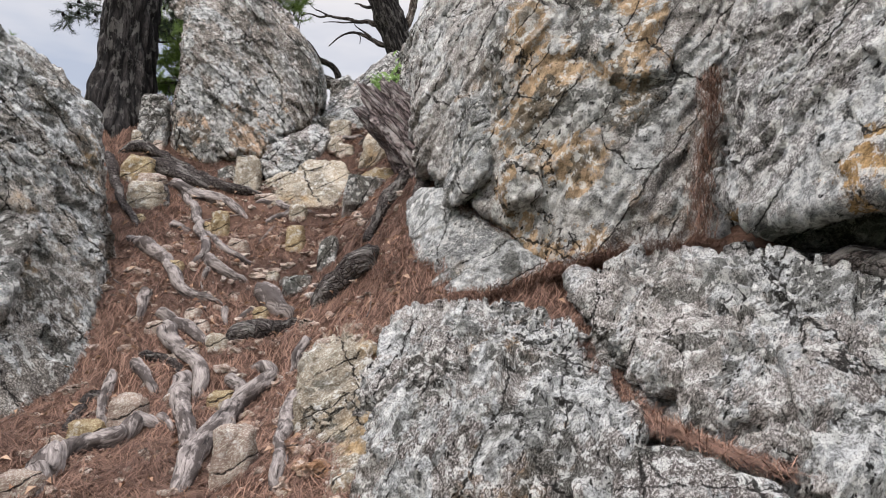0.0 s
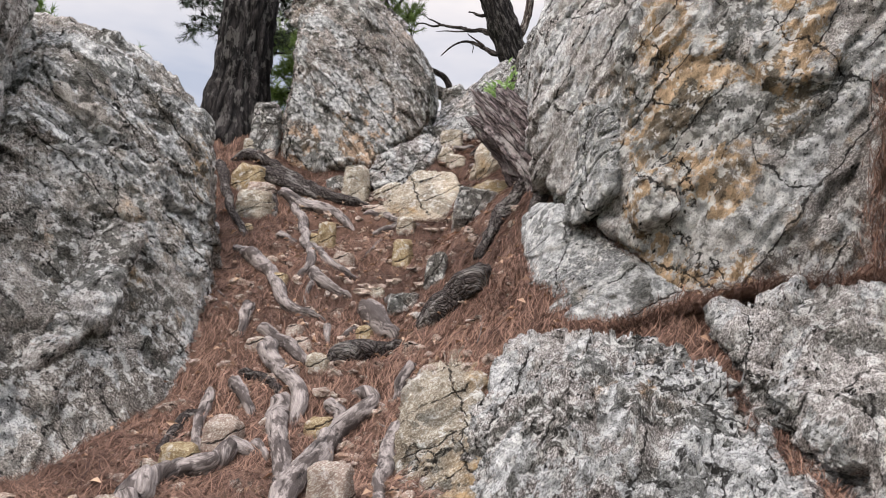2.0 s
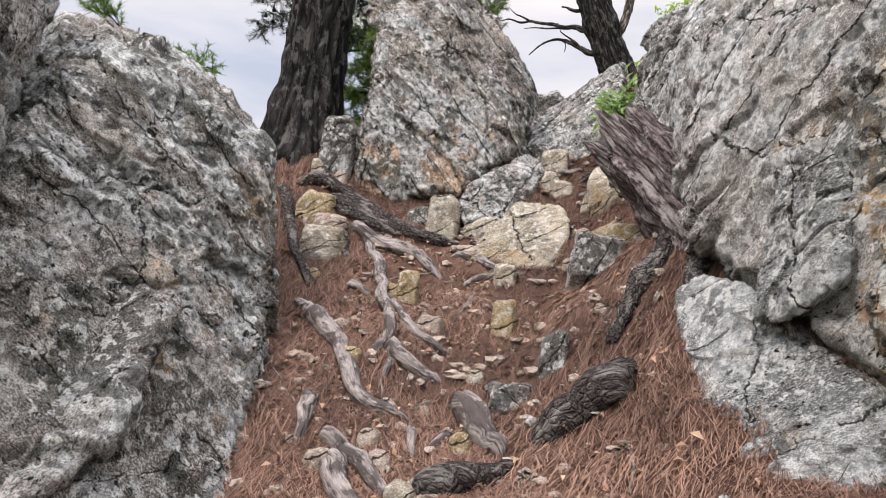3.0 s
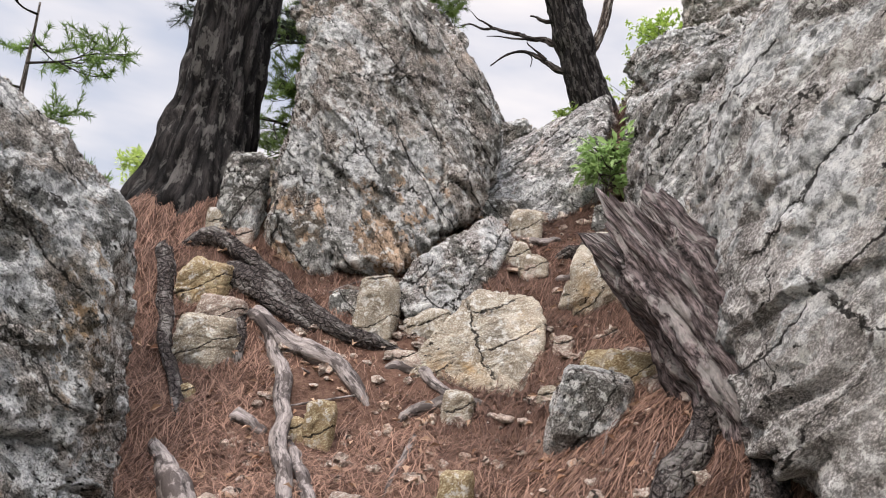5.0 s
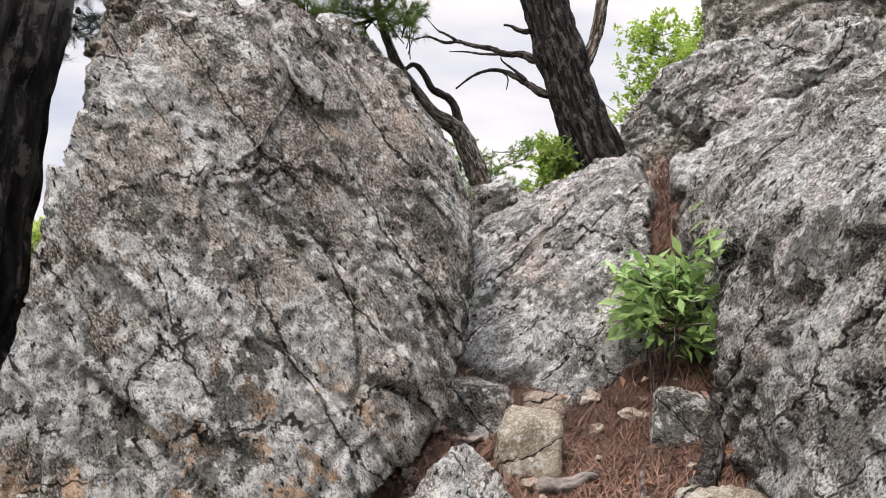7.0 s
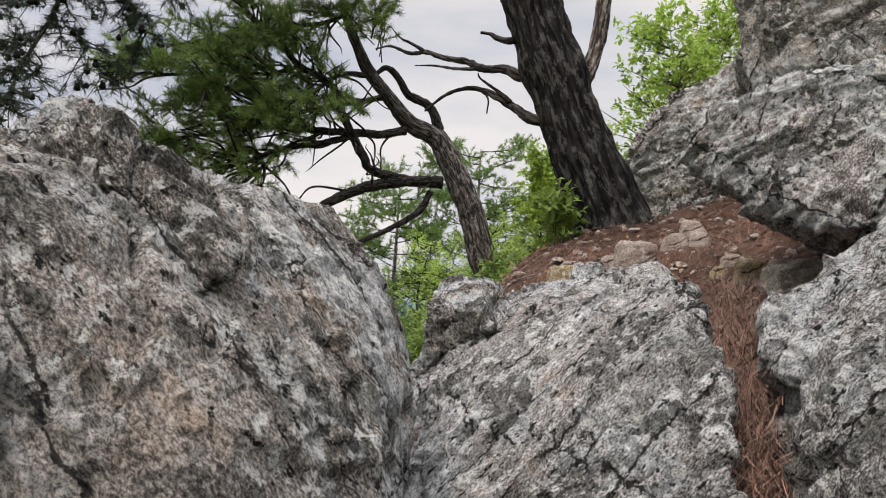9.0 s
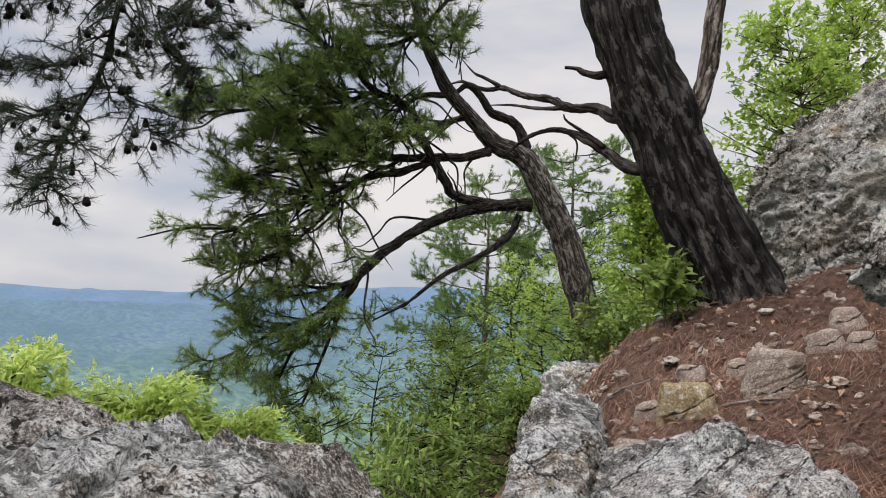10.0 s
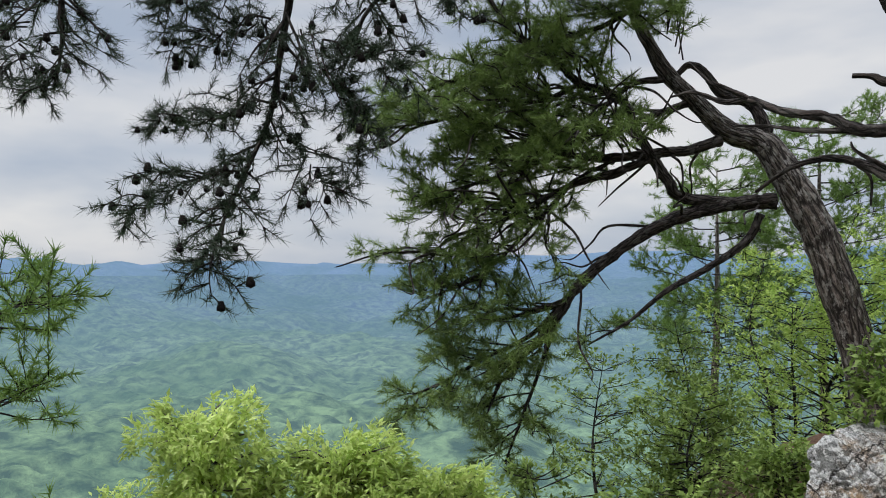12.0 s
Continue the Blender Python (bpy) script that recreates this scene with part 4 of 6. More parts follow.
def cones(parent, at, rng, count, size=0.022):
    """Small dark cones hanging on the twigs."""
    v0, f0 = ico(2)
    vs, fs = [], []
    for k, i in enumerate(rng.choice(len(at), count, replace=False)):
        vs.append(v0 * np.array([1, 1, 1.3]) * size * rng.uniform(0.8, 1.2) * (1 + 0.15 * np.sin(v0[:, 2:3] * 9)) + at[i] + np.array([0, 0, -0.015]))
        fs.append(f0 + k * len(v0))
    placed("cone_spray", np.vstack(vs), np.vstack(fs), BARK_THIN, at[0], parent=parent, label="dark dry pine cones", kind="stuff")


# large pine at the brink beside the boulder
pine_l = empty("pine_tree", (-2.58, 5.95, 3.1), "large dark-barked pine rooted at the brink", "tree")
wood("trunk", [[(-2.58, 5.95, 2.85, 0.42), (-2.57, 5.95, 3.2, 0.275), (-2.575, 6.0, 3.55, 0.225), (-2.58, 6.05, 4.1, 0.207), (-2.6, 6.2, 5.0, 0.195), (-2.6, 6.3, 6.5, 0.18), (-2.7, 6.5, 8.5, 0.15), (-2.6, 6.6, 10.5, 0.08)]], BARK, pine_l, "", 90, 26, 0.10, 0.038, 3)
limb_hang = [(-2.62, 6.35, 7.0, 0.06), (-3.3, 8.2, 7.9, 0.05), (-4.05, 10.0, 7.4, 0.035), (-4.23, 10.4, 6.96, 0.028), (-4.39, 10.5, 6.57, 0.022), (-4.57, 10.6, 6.19, 0.018), (-4.58, 10.4, 5.82, 0.014), (-4.47, 10.1, 5.48, 0.010), (-4.25, 9.8, 5.24, 0.005)]
limb_left = [(-2.64, 6.4, 7.4, 0.05), (-4.2, 8.6, 7.9, 0.04), (-5.3, 9.6, 7.2, 0.025), (-5.5, 9.8, 6.7, 0.016), (-5.55, 9.8, 6.38, 0.006)]
limb_top = [(-2.66, 6.4, 7.8, 0.05), (-3.2, 8.8, 8.2, 0.04), (-3.75, 10.7, 7.2, 0.02), (-4.0, 10.8, 6.75, 0.012), (-4.15, 10.8, 6.45, 0.005)]
for k, limb in enumerate((limb_hang, limb_left, limb_top)):
    wood("limb", [limb], BARK_THIN, pine_l, seed=20 + k)
hang_tips = [limb_hang[3:], [(-4.57, 10.6, 6.19, 0.012), (-5.0, 10.5, 6.24, 0.009), (-5.4, 10.4, 6.22, 0.004)], [(-4.58, 10.4, 5.82, 0.010), (-4.9, 10.2, 5.76, 0.008), (-5.12, 10.0, 5.6, 0.004)], [(-4.57, 10.6, 6.19, 0.010), (-4.38, 10.7, 5.95, 0.007), (-4.2, 10.7, 5.72, 0.004)], limb_left[2:], limb_top[2:],
             [(-4.3, 10.45, 6.75, 0.012), (-4.75, 10.5, 6.75, 0.009), (-5.1, 10.4, 6.7, 0.004)], [(-4.3, 10.45, 6.7, 0.012), (-3.9, 10.6, 6.5, 0.009), (-3.65, 10.6, 6.4, 0.004)],
             [(-4.2, 10.3, 7.0, 0.012), (-4.7, 10.4, 7.05, 0.009), (-5.2, 10.3, 6.95, 0.004)], [(-4.15, 10.3, 7.0, 0.012), (-3.7, 10.6, 6.95, 0.009), (-3.3, 10.8, 6.8, 0.004)], [(-5.4, 9.7, 7.0, 0.012), (-5.8, 9.8, 6.8, 0.008), (-6.1, 9.8, 6.5, 0.004)], [(-4.35, 10.5, 6.6, 0.01), (-4.0, 10.7, 6.3, 0.008), (-3.85, 10.7, 6.05, 0.004)]]
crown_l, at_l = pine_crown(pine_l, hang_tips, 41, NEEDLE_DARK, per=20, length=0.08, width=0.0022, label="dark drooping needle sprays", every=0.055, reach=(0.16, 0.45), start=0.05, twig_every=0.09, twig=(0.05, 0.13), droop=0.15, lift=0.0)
cones(pine_l, at_l, np.random.default_rng(7), 160)

# leaning pine on the needle slope, with bare dead branches
pine_r = empty("pine_tree", (-0.33, 10.4, 4.5), "leaning dark pine on the needle-strewn slope", "tree")
wood("trunk", [[(-0.24, 10.4, 4.3, 0.36), (-0.36, 10.4, 4.72, 0.245), (-0.57, 10.4, 5.2, 0.208), (-0.8, 10.4, 5.8, 0.205), (-0.97, 10.4, 6.3, 0.205), (-1.1, 10.5, 7.2, 0.18), (-1.05, 10.6, 9.0, 0.12), (-1.1, 10.8, 11.0, 0.06)]], BARK, pine_r, "", 72, 26, 0.10, 0.032, 5)
wood("side_stem", [[(-0.62, 10.5, 5.6, 0.05), (-0.5, 10.6, 6.0, 0.055), (-0.42, 10.6, 6.6, 0.05), (-0.2, 10.7, 7.3, 0.03)]], BARK_GREY, pine_r, "", 14)
dead_a = [(-0.68, 10.4, 5.36, 0.034), (-0.94, 10.4, 5.43, 0.034), (-1.04, 10.5, 5.52, 0.0297), (-1.17, 10.6, 5.62, 0.0253), (-1.3, 10.7, 5.7, 0.021), (-1.44, 10.8, 5.73, 0.0167), (-1.59, 10.9, 5.7, 0.0123), (-1.74, 11.0, 5.61, 0.008)]
dead_b = [(-0.78, 10.4, 5.66, 0.034), (-1.01, 10.4, 5.71, 0.034), (-1.12, 10.5, 5.79, 0.0306), (-1.29, 10.6, 5.82, 0.0273), (-1.4, 10.7, 5.9, 0.0239), (-1.59, 10.8, 5.96, 0.0205), (-1.76, 11.0, 6.07, 0.0171), (-1.9, 11.1, 6.09, 0.0137), (-2.08, 11.2, 6.18, 0.0104), (-2.22, 11.3, 6.19, 0.007)]
dead_c = [(-1.76, 11.0, 6.07, 0.014), (-1.9, 11.05, 6.16, 0.0107), (-1.98, 11.1, 6.21, 0.0073), (-2.1, 11.2, 6.35, 0.004)]
dead_d = [(-1.3, 10.7, 5.7, 0.012), (-1.24, 10.65, 5.62, 0.008), (-1.24, 10.6, 5.5, 0.004)]
dead_e = [(-1.07, 10.5, 5.56, 0.016), (-1.19, 10.5, 5.65, 0.012), (-1.29, 10.5, 5.72, 0.008), (-1.31, 10.5, 5.76, 0.004)]
dead_f = [(-0.9, 10.4, 6.05, 0.03), (-1.07, 10.4, 5.96, 0.026), (-1.18, 10.4, 5.97, 0.0207), (-1.23, 10.4, 6.0, 0.0153), (-1.3, 10.4, 6.01, 0.01)]
dead_g = [(-1.29, 10.6, 5.82, 0.015), (-1.49, 10.7, 5.85, 0.0113), (-1.66, 10.8, 5.9, 0.0077), (-1.82, 10.9, 5.93, 0.004)]
for k, lines in enumerate(([dead_a], [dead_b], [dead_c], [dead_g], [dead_d], [dead_e], [dead_f])):
    wood("dead_branch", lines, BARK_THIN, pine_r, "bare crooked dead branch" if k < 2 else "", 8, seed=50 + k, lump=0.25)

# wind-shaped pine over the valley
pine_p = empty("pine_tree", (-1.25, 15.3, 3.6), "wind-shaped pine leaning out over the valley", "tree")
wood("trunk", [[(-1.12, 16.20, 3.2, 0.30), (-1.19, 16.20, 3.58, 0.269), (-1.31, 16.20, 3.96, 0.214), (-1.51, 16.20, 4.67, 0.192), (-1.75, 16.20, 5.46, 0.185), (-1.91, 16.20, 5.83, 0.186), (-2.19, 16.20, 6.35, 0.166), (-2.36, 16.20, 6.58, 0.145), (-2.70, 16.04, 6.74, 0.123), (-2.99, 15.84, 7.04, 0.100), (-3.27, 15.65, 7.37, 0.086), (-3.43, 15.54, 7.67, 0.071), (-3.60, 15.42, 8.11, 0.065), (-3.72, 15.34, 8.65, 0.051), (-3.86, 15.24, 9.32, 0.030)]], BARK_SCALY, pine_p, "", 32, 12, 0.1, 0.012, 7)
LIMBS_P = []


def limb_p(line):
    LIMBS_P.append(line)
    wood("limb", [line], BARK_THIN, pine_p, seed=70 + len(LIMBS_P), lump=0.18)


limb_p([(-2.76, 16.00, 6.62, 0.065), (-3.05, 15.80, 6.50, 0.060), (-3.35, 15.60, 6.47, 0.056), (-3.86, 15.24, 6.40, 0.048), (-4.26, 14.96, 6.42, 0.037), (-4.64, 14.68, 6.27, 0.027), (-5.07, 14.36, 6.09, 0.016), (-5.48, 14.04, 5.95, 0.010)])
limb_p([(-3.35, 15.60, 6.45, 0.049), (-3.64, 15.40, 6.30, 0.045), (-3.92, 15.20, 6.19, 0.041), (-4.20, 15.00, 6.08, 0.037), (-4.53, 14.76, 5.88, 0.030), (-4.91, 14.48, 5.64, 0.026), (-5.25, 14.2, 5.42, 0.012), (-5.45, 14.05, 5.3, 0.005)])
limb_p([(-2.20, 16.20, 5.91, 0.079), (-2.58, 16.12, 5.90, 0.072), (-3.14, 15.74, 5.97, 0.063), (-3.26, 15.66, 6.14, 0.063), (-3.43, 15.54, 6.44, 0.059), (-3.59, 15.43, 6.78, 0.056), (-3.65, 15.39, 6.98, 0.052), (-3.81, 15.28, 7.13, 0.049), (-4.09, 15.08, 7.23, 0.045), (-4.26, 14.96, 7.40, 0.041), (-4.42, 14.84, 7.49, 0.034), (-4.86, 14.52, 7.42, 0.027), (-5.28, 14.20, 7.21, 0.020), (-5.79, 13.80, 6.95, 0.010)])
limb_p([(-2.20, 16.20, 5.94, 0.079), (-2.70, 16.04, 5.88, 0.078), (-3.14, 15.74, 5.75, 0.077), (-3.52, 15.48, 5.54, 0.069), (-3.86, 15.24, 5.25, 0.061), (-4.12, 15.06, 4.99, 0.054), (-4.31, 14.92, 4.62, 0.047), (-4.58, 14.72, 4.26, 0.036), (-4.82, 14.54, 3.94, 0.023), (-4.95, 14.44, 3.56, 0.010)])
limb_p([(-2.36, 16.20, 5.78, 0.050), (-2.51, 16.17, 5.48, 0.047), (-2.88, 15.92, 5.18, 0.039), (-3.29, 15.64, 4.91, 0.031), (-3.64, 15.40, 4.58, 0.020), (-4.03, 15.12, 4.32, 0.010)])
limb_p([(-4.26, 14.96, 7.40, 0.038), (-4.45, 14.82, 7.61, 0.034), (-4.64, 14.68, 7.73, 0.031), (-4.81, 14.56, 7.95, 0.028), (-5.02, 14.40, 8.34, 0.017)])
limb_p([(-2.29, 16.20, 6.58, 0.087), (-2.36, 16.20, 6.88, 0.073), (-2.51, 16.16, 7.06, 0.066), (-2.75, 16.00, 7.15, 0.058), (-2.92, 15.89, 7.39, 0.051), (-3.06, 15.79, 7.46, 0.043), (-3.18, 15.71, 7.34, 0.029)])
limb_p([(-3.05, 15.80, 7.04, 0.043), (-3.40, 15.56, 6.89, 0.039), (-3.86, 15.24, 6.70, 0.034), (-4.31, 14.92, 6.48, 0.027), (-4.75, 14.60, 6.37, 0.020), (-5.28, 14.20, 6.38, 0.010)])
limb_p([(-3.29, 15.64, 7.30, 0.039), (-3.63, 15.40, 7.22, 0.035), (-3.98, 15.16, 6.86, 0.027), (-4.42, 14.84, 6.61, 0.020), (-5.07, 14.36, 6.65, 0.010)])
limb_p([(-3.58, 15.44, 8.11, 0.036), (-3.86, 15.24, 7.89, 0.032), (-4.20, 15.00, 7.73, 0.028), (-4.64, 14.68, 7.30, 0.020), (-5.12, 14.32, 6.94, 0.010)])
limb_p([(-4.09, 15.08, 7.23, 0.031), (-4.42, 14.84, 7.04, 0.027), (-4.86, 14.52, 6.96, 0.020), (-5.33, 14.16, 6.80, 0.017), (-5.88, 13.72, 6.67, 0.010)])
limb_p([(-4.20, 15.00, 6.08, 0.027), (-4.48, 14.80, 5.71, 0.023), (-4.80, 14.56, 5.31, 0.020), (-5.06, 14.36, 5.05, 0.016), (-5.47, 14.04, 4.85, 0.010)])
limb_p([(-3.86, 15.24, 5.25, 0.037), (-4.20, 15.00, 4.85, 0.030), (-4.53, 14.76, 4.72, 0.023), (-4.85, 14.52, 4.72, 0.016), (-5.27, 14.20, 4.47, 0.010)])
limb_p([(-4.12, 15.06, 4.99, 0.030), (-4.53, 14.76, 4.46, 0.026), (-4.95, 14.44, 4.20, 0.020), (-5.32, 14.16, 3.95, 0.016), (-5.66, 13.88, 3.77, 0.010)])
limb_p([(-4.53, 14.76, 5.88, 0.023), (-4.96, 14.44, 5.90, 0.018), (-5.3, 14.15, 5.94, 0.008)])
limb_p([(-4.91, 14.48, 5.64, 0.023), (-5.27, 14.20, 5.50, 0.019), (-5.45, 14.05, 5.25, 0.010)])
limb_p([(-4.31, 14.92, 4.62, 0.030), (-4.47, 14.80, 4.06, 0.023), (-4.63, 14.68, 3.54, 0.017), (-4.79, 14.56, 3.03, 0.010)])
rng_p = np.random.default_rng(9)
for k in range(120):
    src = smooth_line(LIMBS_P[(0, 1, 2, 3, 7, 8, 9, 10, 11, 14)[k % 10]], 10)
    i = rng_p.integers(2, len(src) - 4)
    p0 = src[i, :3]
    d = unit(unit(src[i + 2, :3] - src[i, :3]) + 0.8 * rng_p.normal(size=3) * np.array([1, 1, 0.6]))
    ln = rng_p.uniform(0.5, 1.2)
    kink = [p0 + d * ln * u + rng_p.normal(size=3) * 0.05 * ln for u in (0.3, 0.6, 0.85)]
    wood("branch", [[(*p0, 0.019), (*kink[0], 0.015), (*kink[1], 0.012), (*kink[2], 0.008), (*(p0 + d * ln), 0.003)]], BARK_THIN, pine_p, sides=6, steps=5, seed=k)
UPPER_P = [[(-3.7, 15.36, 8.5, 0.04), (-4.4, 15.0, 8.9, 0.025), (-5.1, 14.6, 9.0, 0.008)], [(-3.8, 15.3, 9.0, 0.035), (-3.2, 15.2, 9.3, 0.02), (-2.4, 15.0, 9.3, 0.008)], [(-3.86, 15.24, 9.2, 0.03), (-4.3, 15.0, 9.8, 0.02), (-4.8, 14.8, 10.1, 0.008)], [(-3.6, 15.42, 8.1, 0.035), (-3.0, 15.2, 8.6, 0.02), (-2.3, 15.0, 8.8, 0.008)]]
for k, line in enumerate(UPPER_P):
    wood("limb", [line], BARK_THIN, pine_p, seed=95 + k, lump=0.18)
pine_crown(pine_p, UPPER_P, 46, NEEDLE_GREEN, name="upper_crown", per=24, length=0.12, width=0.0042, every=0.07, reach=(0.4, 1.0), start=0.15, twig_every=0.12, twig=(0.1, 0.26), lift=0.1)
LEAFY_P = [LIMBS_P[0][2:], LIMBS_P[1][2:], LIMBS_P[2][6:], LIMBS_P[3][5:]] + [LIMBS_P[k] for k in (5, 7, 8, 9, 10, 11)] + [LIMBS_P[k][1:] for k in (12, 13, 14, 15, 16)] + [[(-3.0, 15.8, 7.3, 0.02), (-3.3, 15.2, 7.9, 0.014), (-3.7, 14.6, 8.3, 0.006)], [(-3.43, 15.54, 7.67, 0.02), (-3.9, 15.0, 8.2, 0.014), (-4.5, 14.4, 8.5, 0.006)]]
pine_crown(pine_p, LEAFY_P, 43, NEEDLE_GREEN, per=26, length=0.12, width=0.0042, every=0.09, reach=(0.35, 0.95), start=0.08, twig_every=0.11, twig=(0.1, 0.26), lift=0.14)
pine_crown(pine_p, [LIMBS_P[4][3:]], 44, NEEDLE_GREEN, name="lower_crown", per=24, length=0.10, width=0.0042, every=0.22, reach=(0.3, 0.8), start=0.3, twig_every=0.16)


def small_pine(at, height, lean, seed, material, label, crown_from=0.35, reach=1.0, count=14):
    """A young or distant pine: a trunk, whorled limbs, needle crown."""
    rng = np.random.default_rng(seed)
    at = np.array(at, float)
    tree = empty("pine_tree", at, label, "tree")
    top = at + np.array([lean[0], lean[1], height])
    tr = [(*(at - [0, 0, 0.3]), 0.035 * height ** 0.6), (*(at + (top - at) * 0.5 + rng.normal(size=3) * 0.08), 0.022 * height ** 0.6), (*top, 0.01)]
    wood("trunk", [tr], BARK_GREY, tree, "", 12, 10, 0.15, 0.0, seed)
    limbs = []
    for i in range(count):
        u = crown_from + (1 - crown_from) * (i + 0.5) / count
        p = at + (top - at) * u
        a = i * 2.4 + rng.uniform(-0.4, 0.4)
        ln = reach * (1.15 - 0.75 * u) * rng.uniform(0.7, 1.2) * height / 4
        d = np.array([math.cos(a), math.sin(a), rng.uniform(0.0, 0.3)])
        limbs.append([(*p, 0.016), (*(p + d * ln * 0.5 + [0, 0, -0.04]), 0.011), (*(p + d * ln), 0.004)])
    for k, limb in enumerate(limbs):
        wood("limb", [limb], BARK_THIN, tree, seed=seed + k, sides=6, steps=6)
    pine_crown(tree, limbs, seed, material, per=22, length=0.11, width=0.0055, every=0.13, reach=(0.35, 0.8), start=0.15, twig_every=0.15)


def base_at(x, y):
    return (x, y, ground_z(x, y)[0])


small_pine(base_at(-7.1, 9.6), 5.5 - ground_z(-7.1, 9.6)[0], (0.3, 0.2), 81, NEEDLE_LIGHT, "young green pine below the brink", 0.45, 0.75, 16)
small_pine(base_at(-4.6, 24.0), 7.2 - ground_z(-4.6, 24.0)[0], (0.4, 0), 82, NEEDLE_LIGHT, "distant light-green pine down the slope", 0.5, 1.2, 30)
small_pine(base_at(-2.0, 25.0), 8.3 - ground_z(-2.0, 25.0)[0], (-0.3, 0), 83, NEEDLE_LIGHT, "distant pine behind the leaning one", 0.5, 1.1, 30)


# ---- broad-leaved trees and bushes ----
def leaf_mesh(at, way, rng, per, length, width, spread=0.8, fold=0.25):
    """Leaves of four triangles, folded along the midrib, round the places at."""
    n = len(at) * per
    a, w = np.repeat(at, per, 0), np.repeat(way, per, 0)
    d = unit(w + spread * rng.normal(size=(n, 3)) + np.array([0, 0, -0.15]))
    size = rng.uniform(0.6, 1.15, (n, 1))
    start = a + 0.35 * length * rng.normal(size=(n, 3))
    side = unit(np.cross(d, np.array([0, 0, 1.0]) + 0.5 * rng.normal(size=(n, 3))))
    up = np.cross(side, d)
    mid = start + d * length * 0.5 * size
    tip = start + d * length * size - up * 0.12 * length
    l, r = mid - side * width * size + up * fold * width, mid + side * width * size + up * fold * width
    v = np.stack([start, l, tip, r, mid], 1).reshape(-1, 3)
    b = np.arange(n)[:, None] * 5
    f = np.stack([b + [0, 4, 1], b + [4, 2, 1], b + [0, 3, 4], b + [4, 3, 2]], 1).reshape(-1, 3)
    return v, f


def broadleaf(name, at, height, spread, seed, material, label, category="tree", stems=1, clumps=60, per=14, length=0.085, width=0.02, low=0.35, bark=None, lean=(0, 0)):
    """Stems that fork into boughs and end in leaf clumps, with gaps between them."""
    rng = np.random.default_rng(seed)
    at = np.array(at, float)
    tree = empty(name, at, label, category)
    ends, ways = [], []
    for s in range(stems):
        a0 = s * 6.28 / stems + rng.uniform(0, 1)
        top = at + np.array([lean[0] + 0.35 * spread * math.cos(a0) * (stems > 1), lean[1] + 0.35 * spread * math.sin(a0) * (stems > 1), height * rng.uniform(0.8, 1.0)])
        r = 0.012 * height ** 0.8 / stems ** 0.4
        pts = [(*(at - [0, 0, 0.15]), r), (*(at + (top - at) * 0.3 + rng.normal(size=3) * 0.05 * height * np.array([1, 1, 0.2])), r * 0.75), (*(at + (top - at) * 0.62 + rng.normal(size=3) * 0.06 * height * np.array([1, 1, 0.2])), r * 0.42), (*(at + (top - at) * 0.94), r * 0.08)]
        wood("stem" if stems > 1 else "trunk", [pts], bark or BARK_GREY, tree, "", 7, 8, 0.15, 0, seed + s)
        line = smooth_line(pts, 10)
        lines = []
        for _ in range(max(3, clumps // stems)):
            u = low + (1 - low) * rng.random() ** 0.8
            j = int(u * (len(line) - 1))
            p = line[j, :3]
            a = rng.uniform(0, 6.28)
            ln = spread * rng.uniform(0.25, 1.0) * (1.25 - 0.8 * u)
            d = np.array([math.cos(a), math.sin(a), rng.uniform(-0.05, 0.6)])
            e = p + d * ln
            m = p + d * ln * 0.5 + rng.normal(size=3) * 0.08 * ln
            lines.append(np.array([[*p, line[j, 3] * 0.45 + 0.002], [*m, 0.004 + 0.002 * height / 4], [*e, 0.002]]))
            for q in (0.5, 0.72, 0.88, 1.0):
                ends.append(p + d * ln * q + rng.normal(size=3) * 0.06 * spread)
                ways.append(unit(d))
        v, f, rest = joined([tube(smooth_line(p, 4), 4) for p in lines])
        placed("bough_spray", v, f, bark or BARK_GREY, at, parent=tree, kind="stuff", rest=rest)
    v, f = leaf_mesh(np.array(ends), np.array(ways), rng, per, length, width)
    placed("crown", v, f, material, at, parent=tree, smooth=False)
    return tree


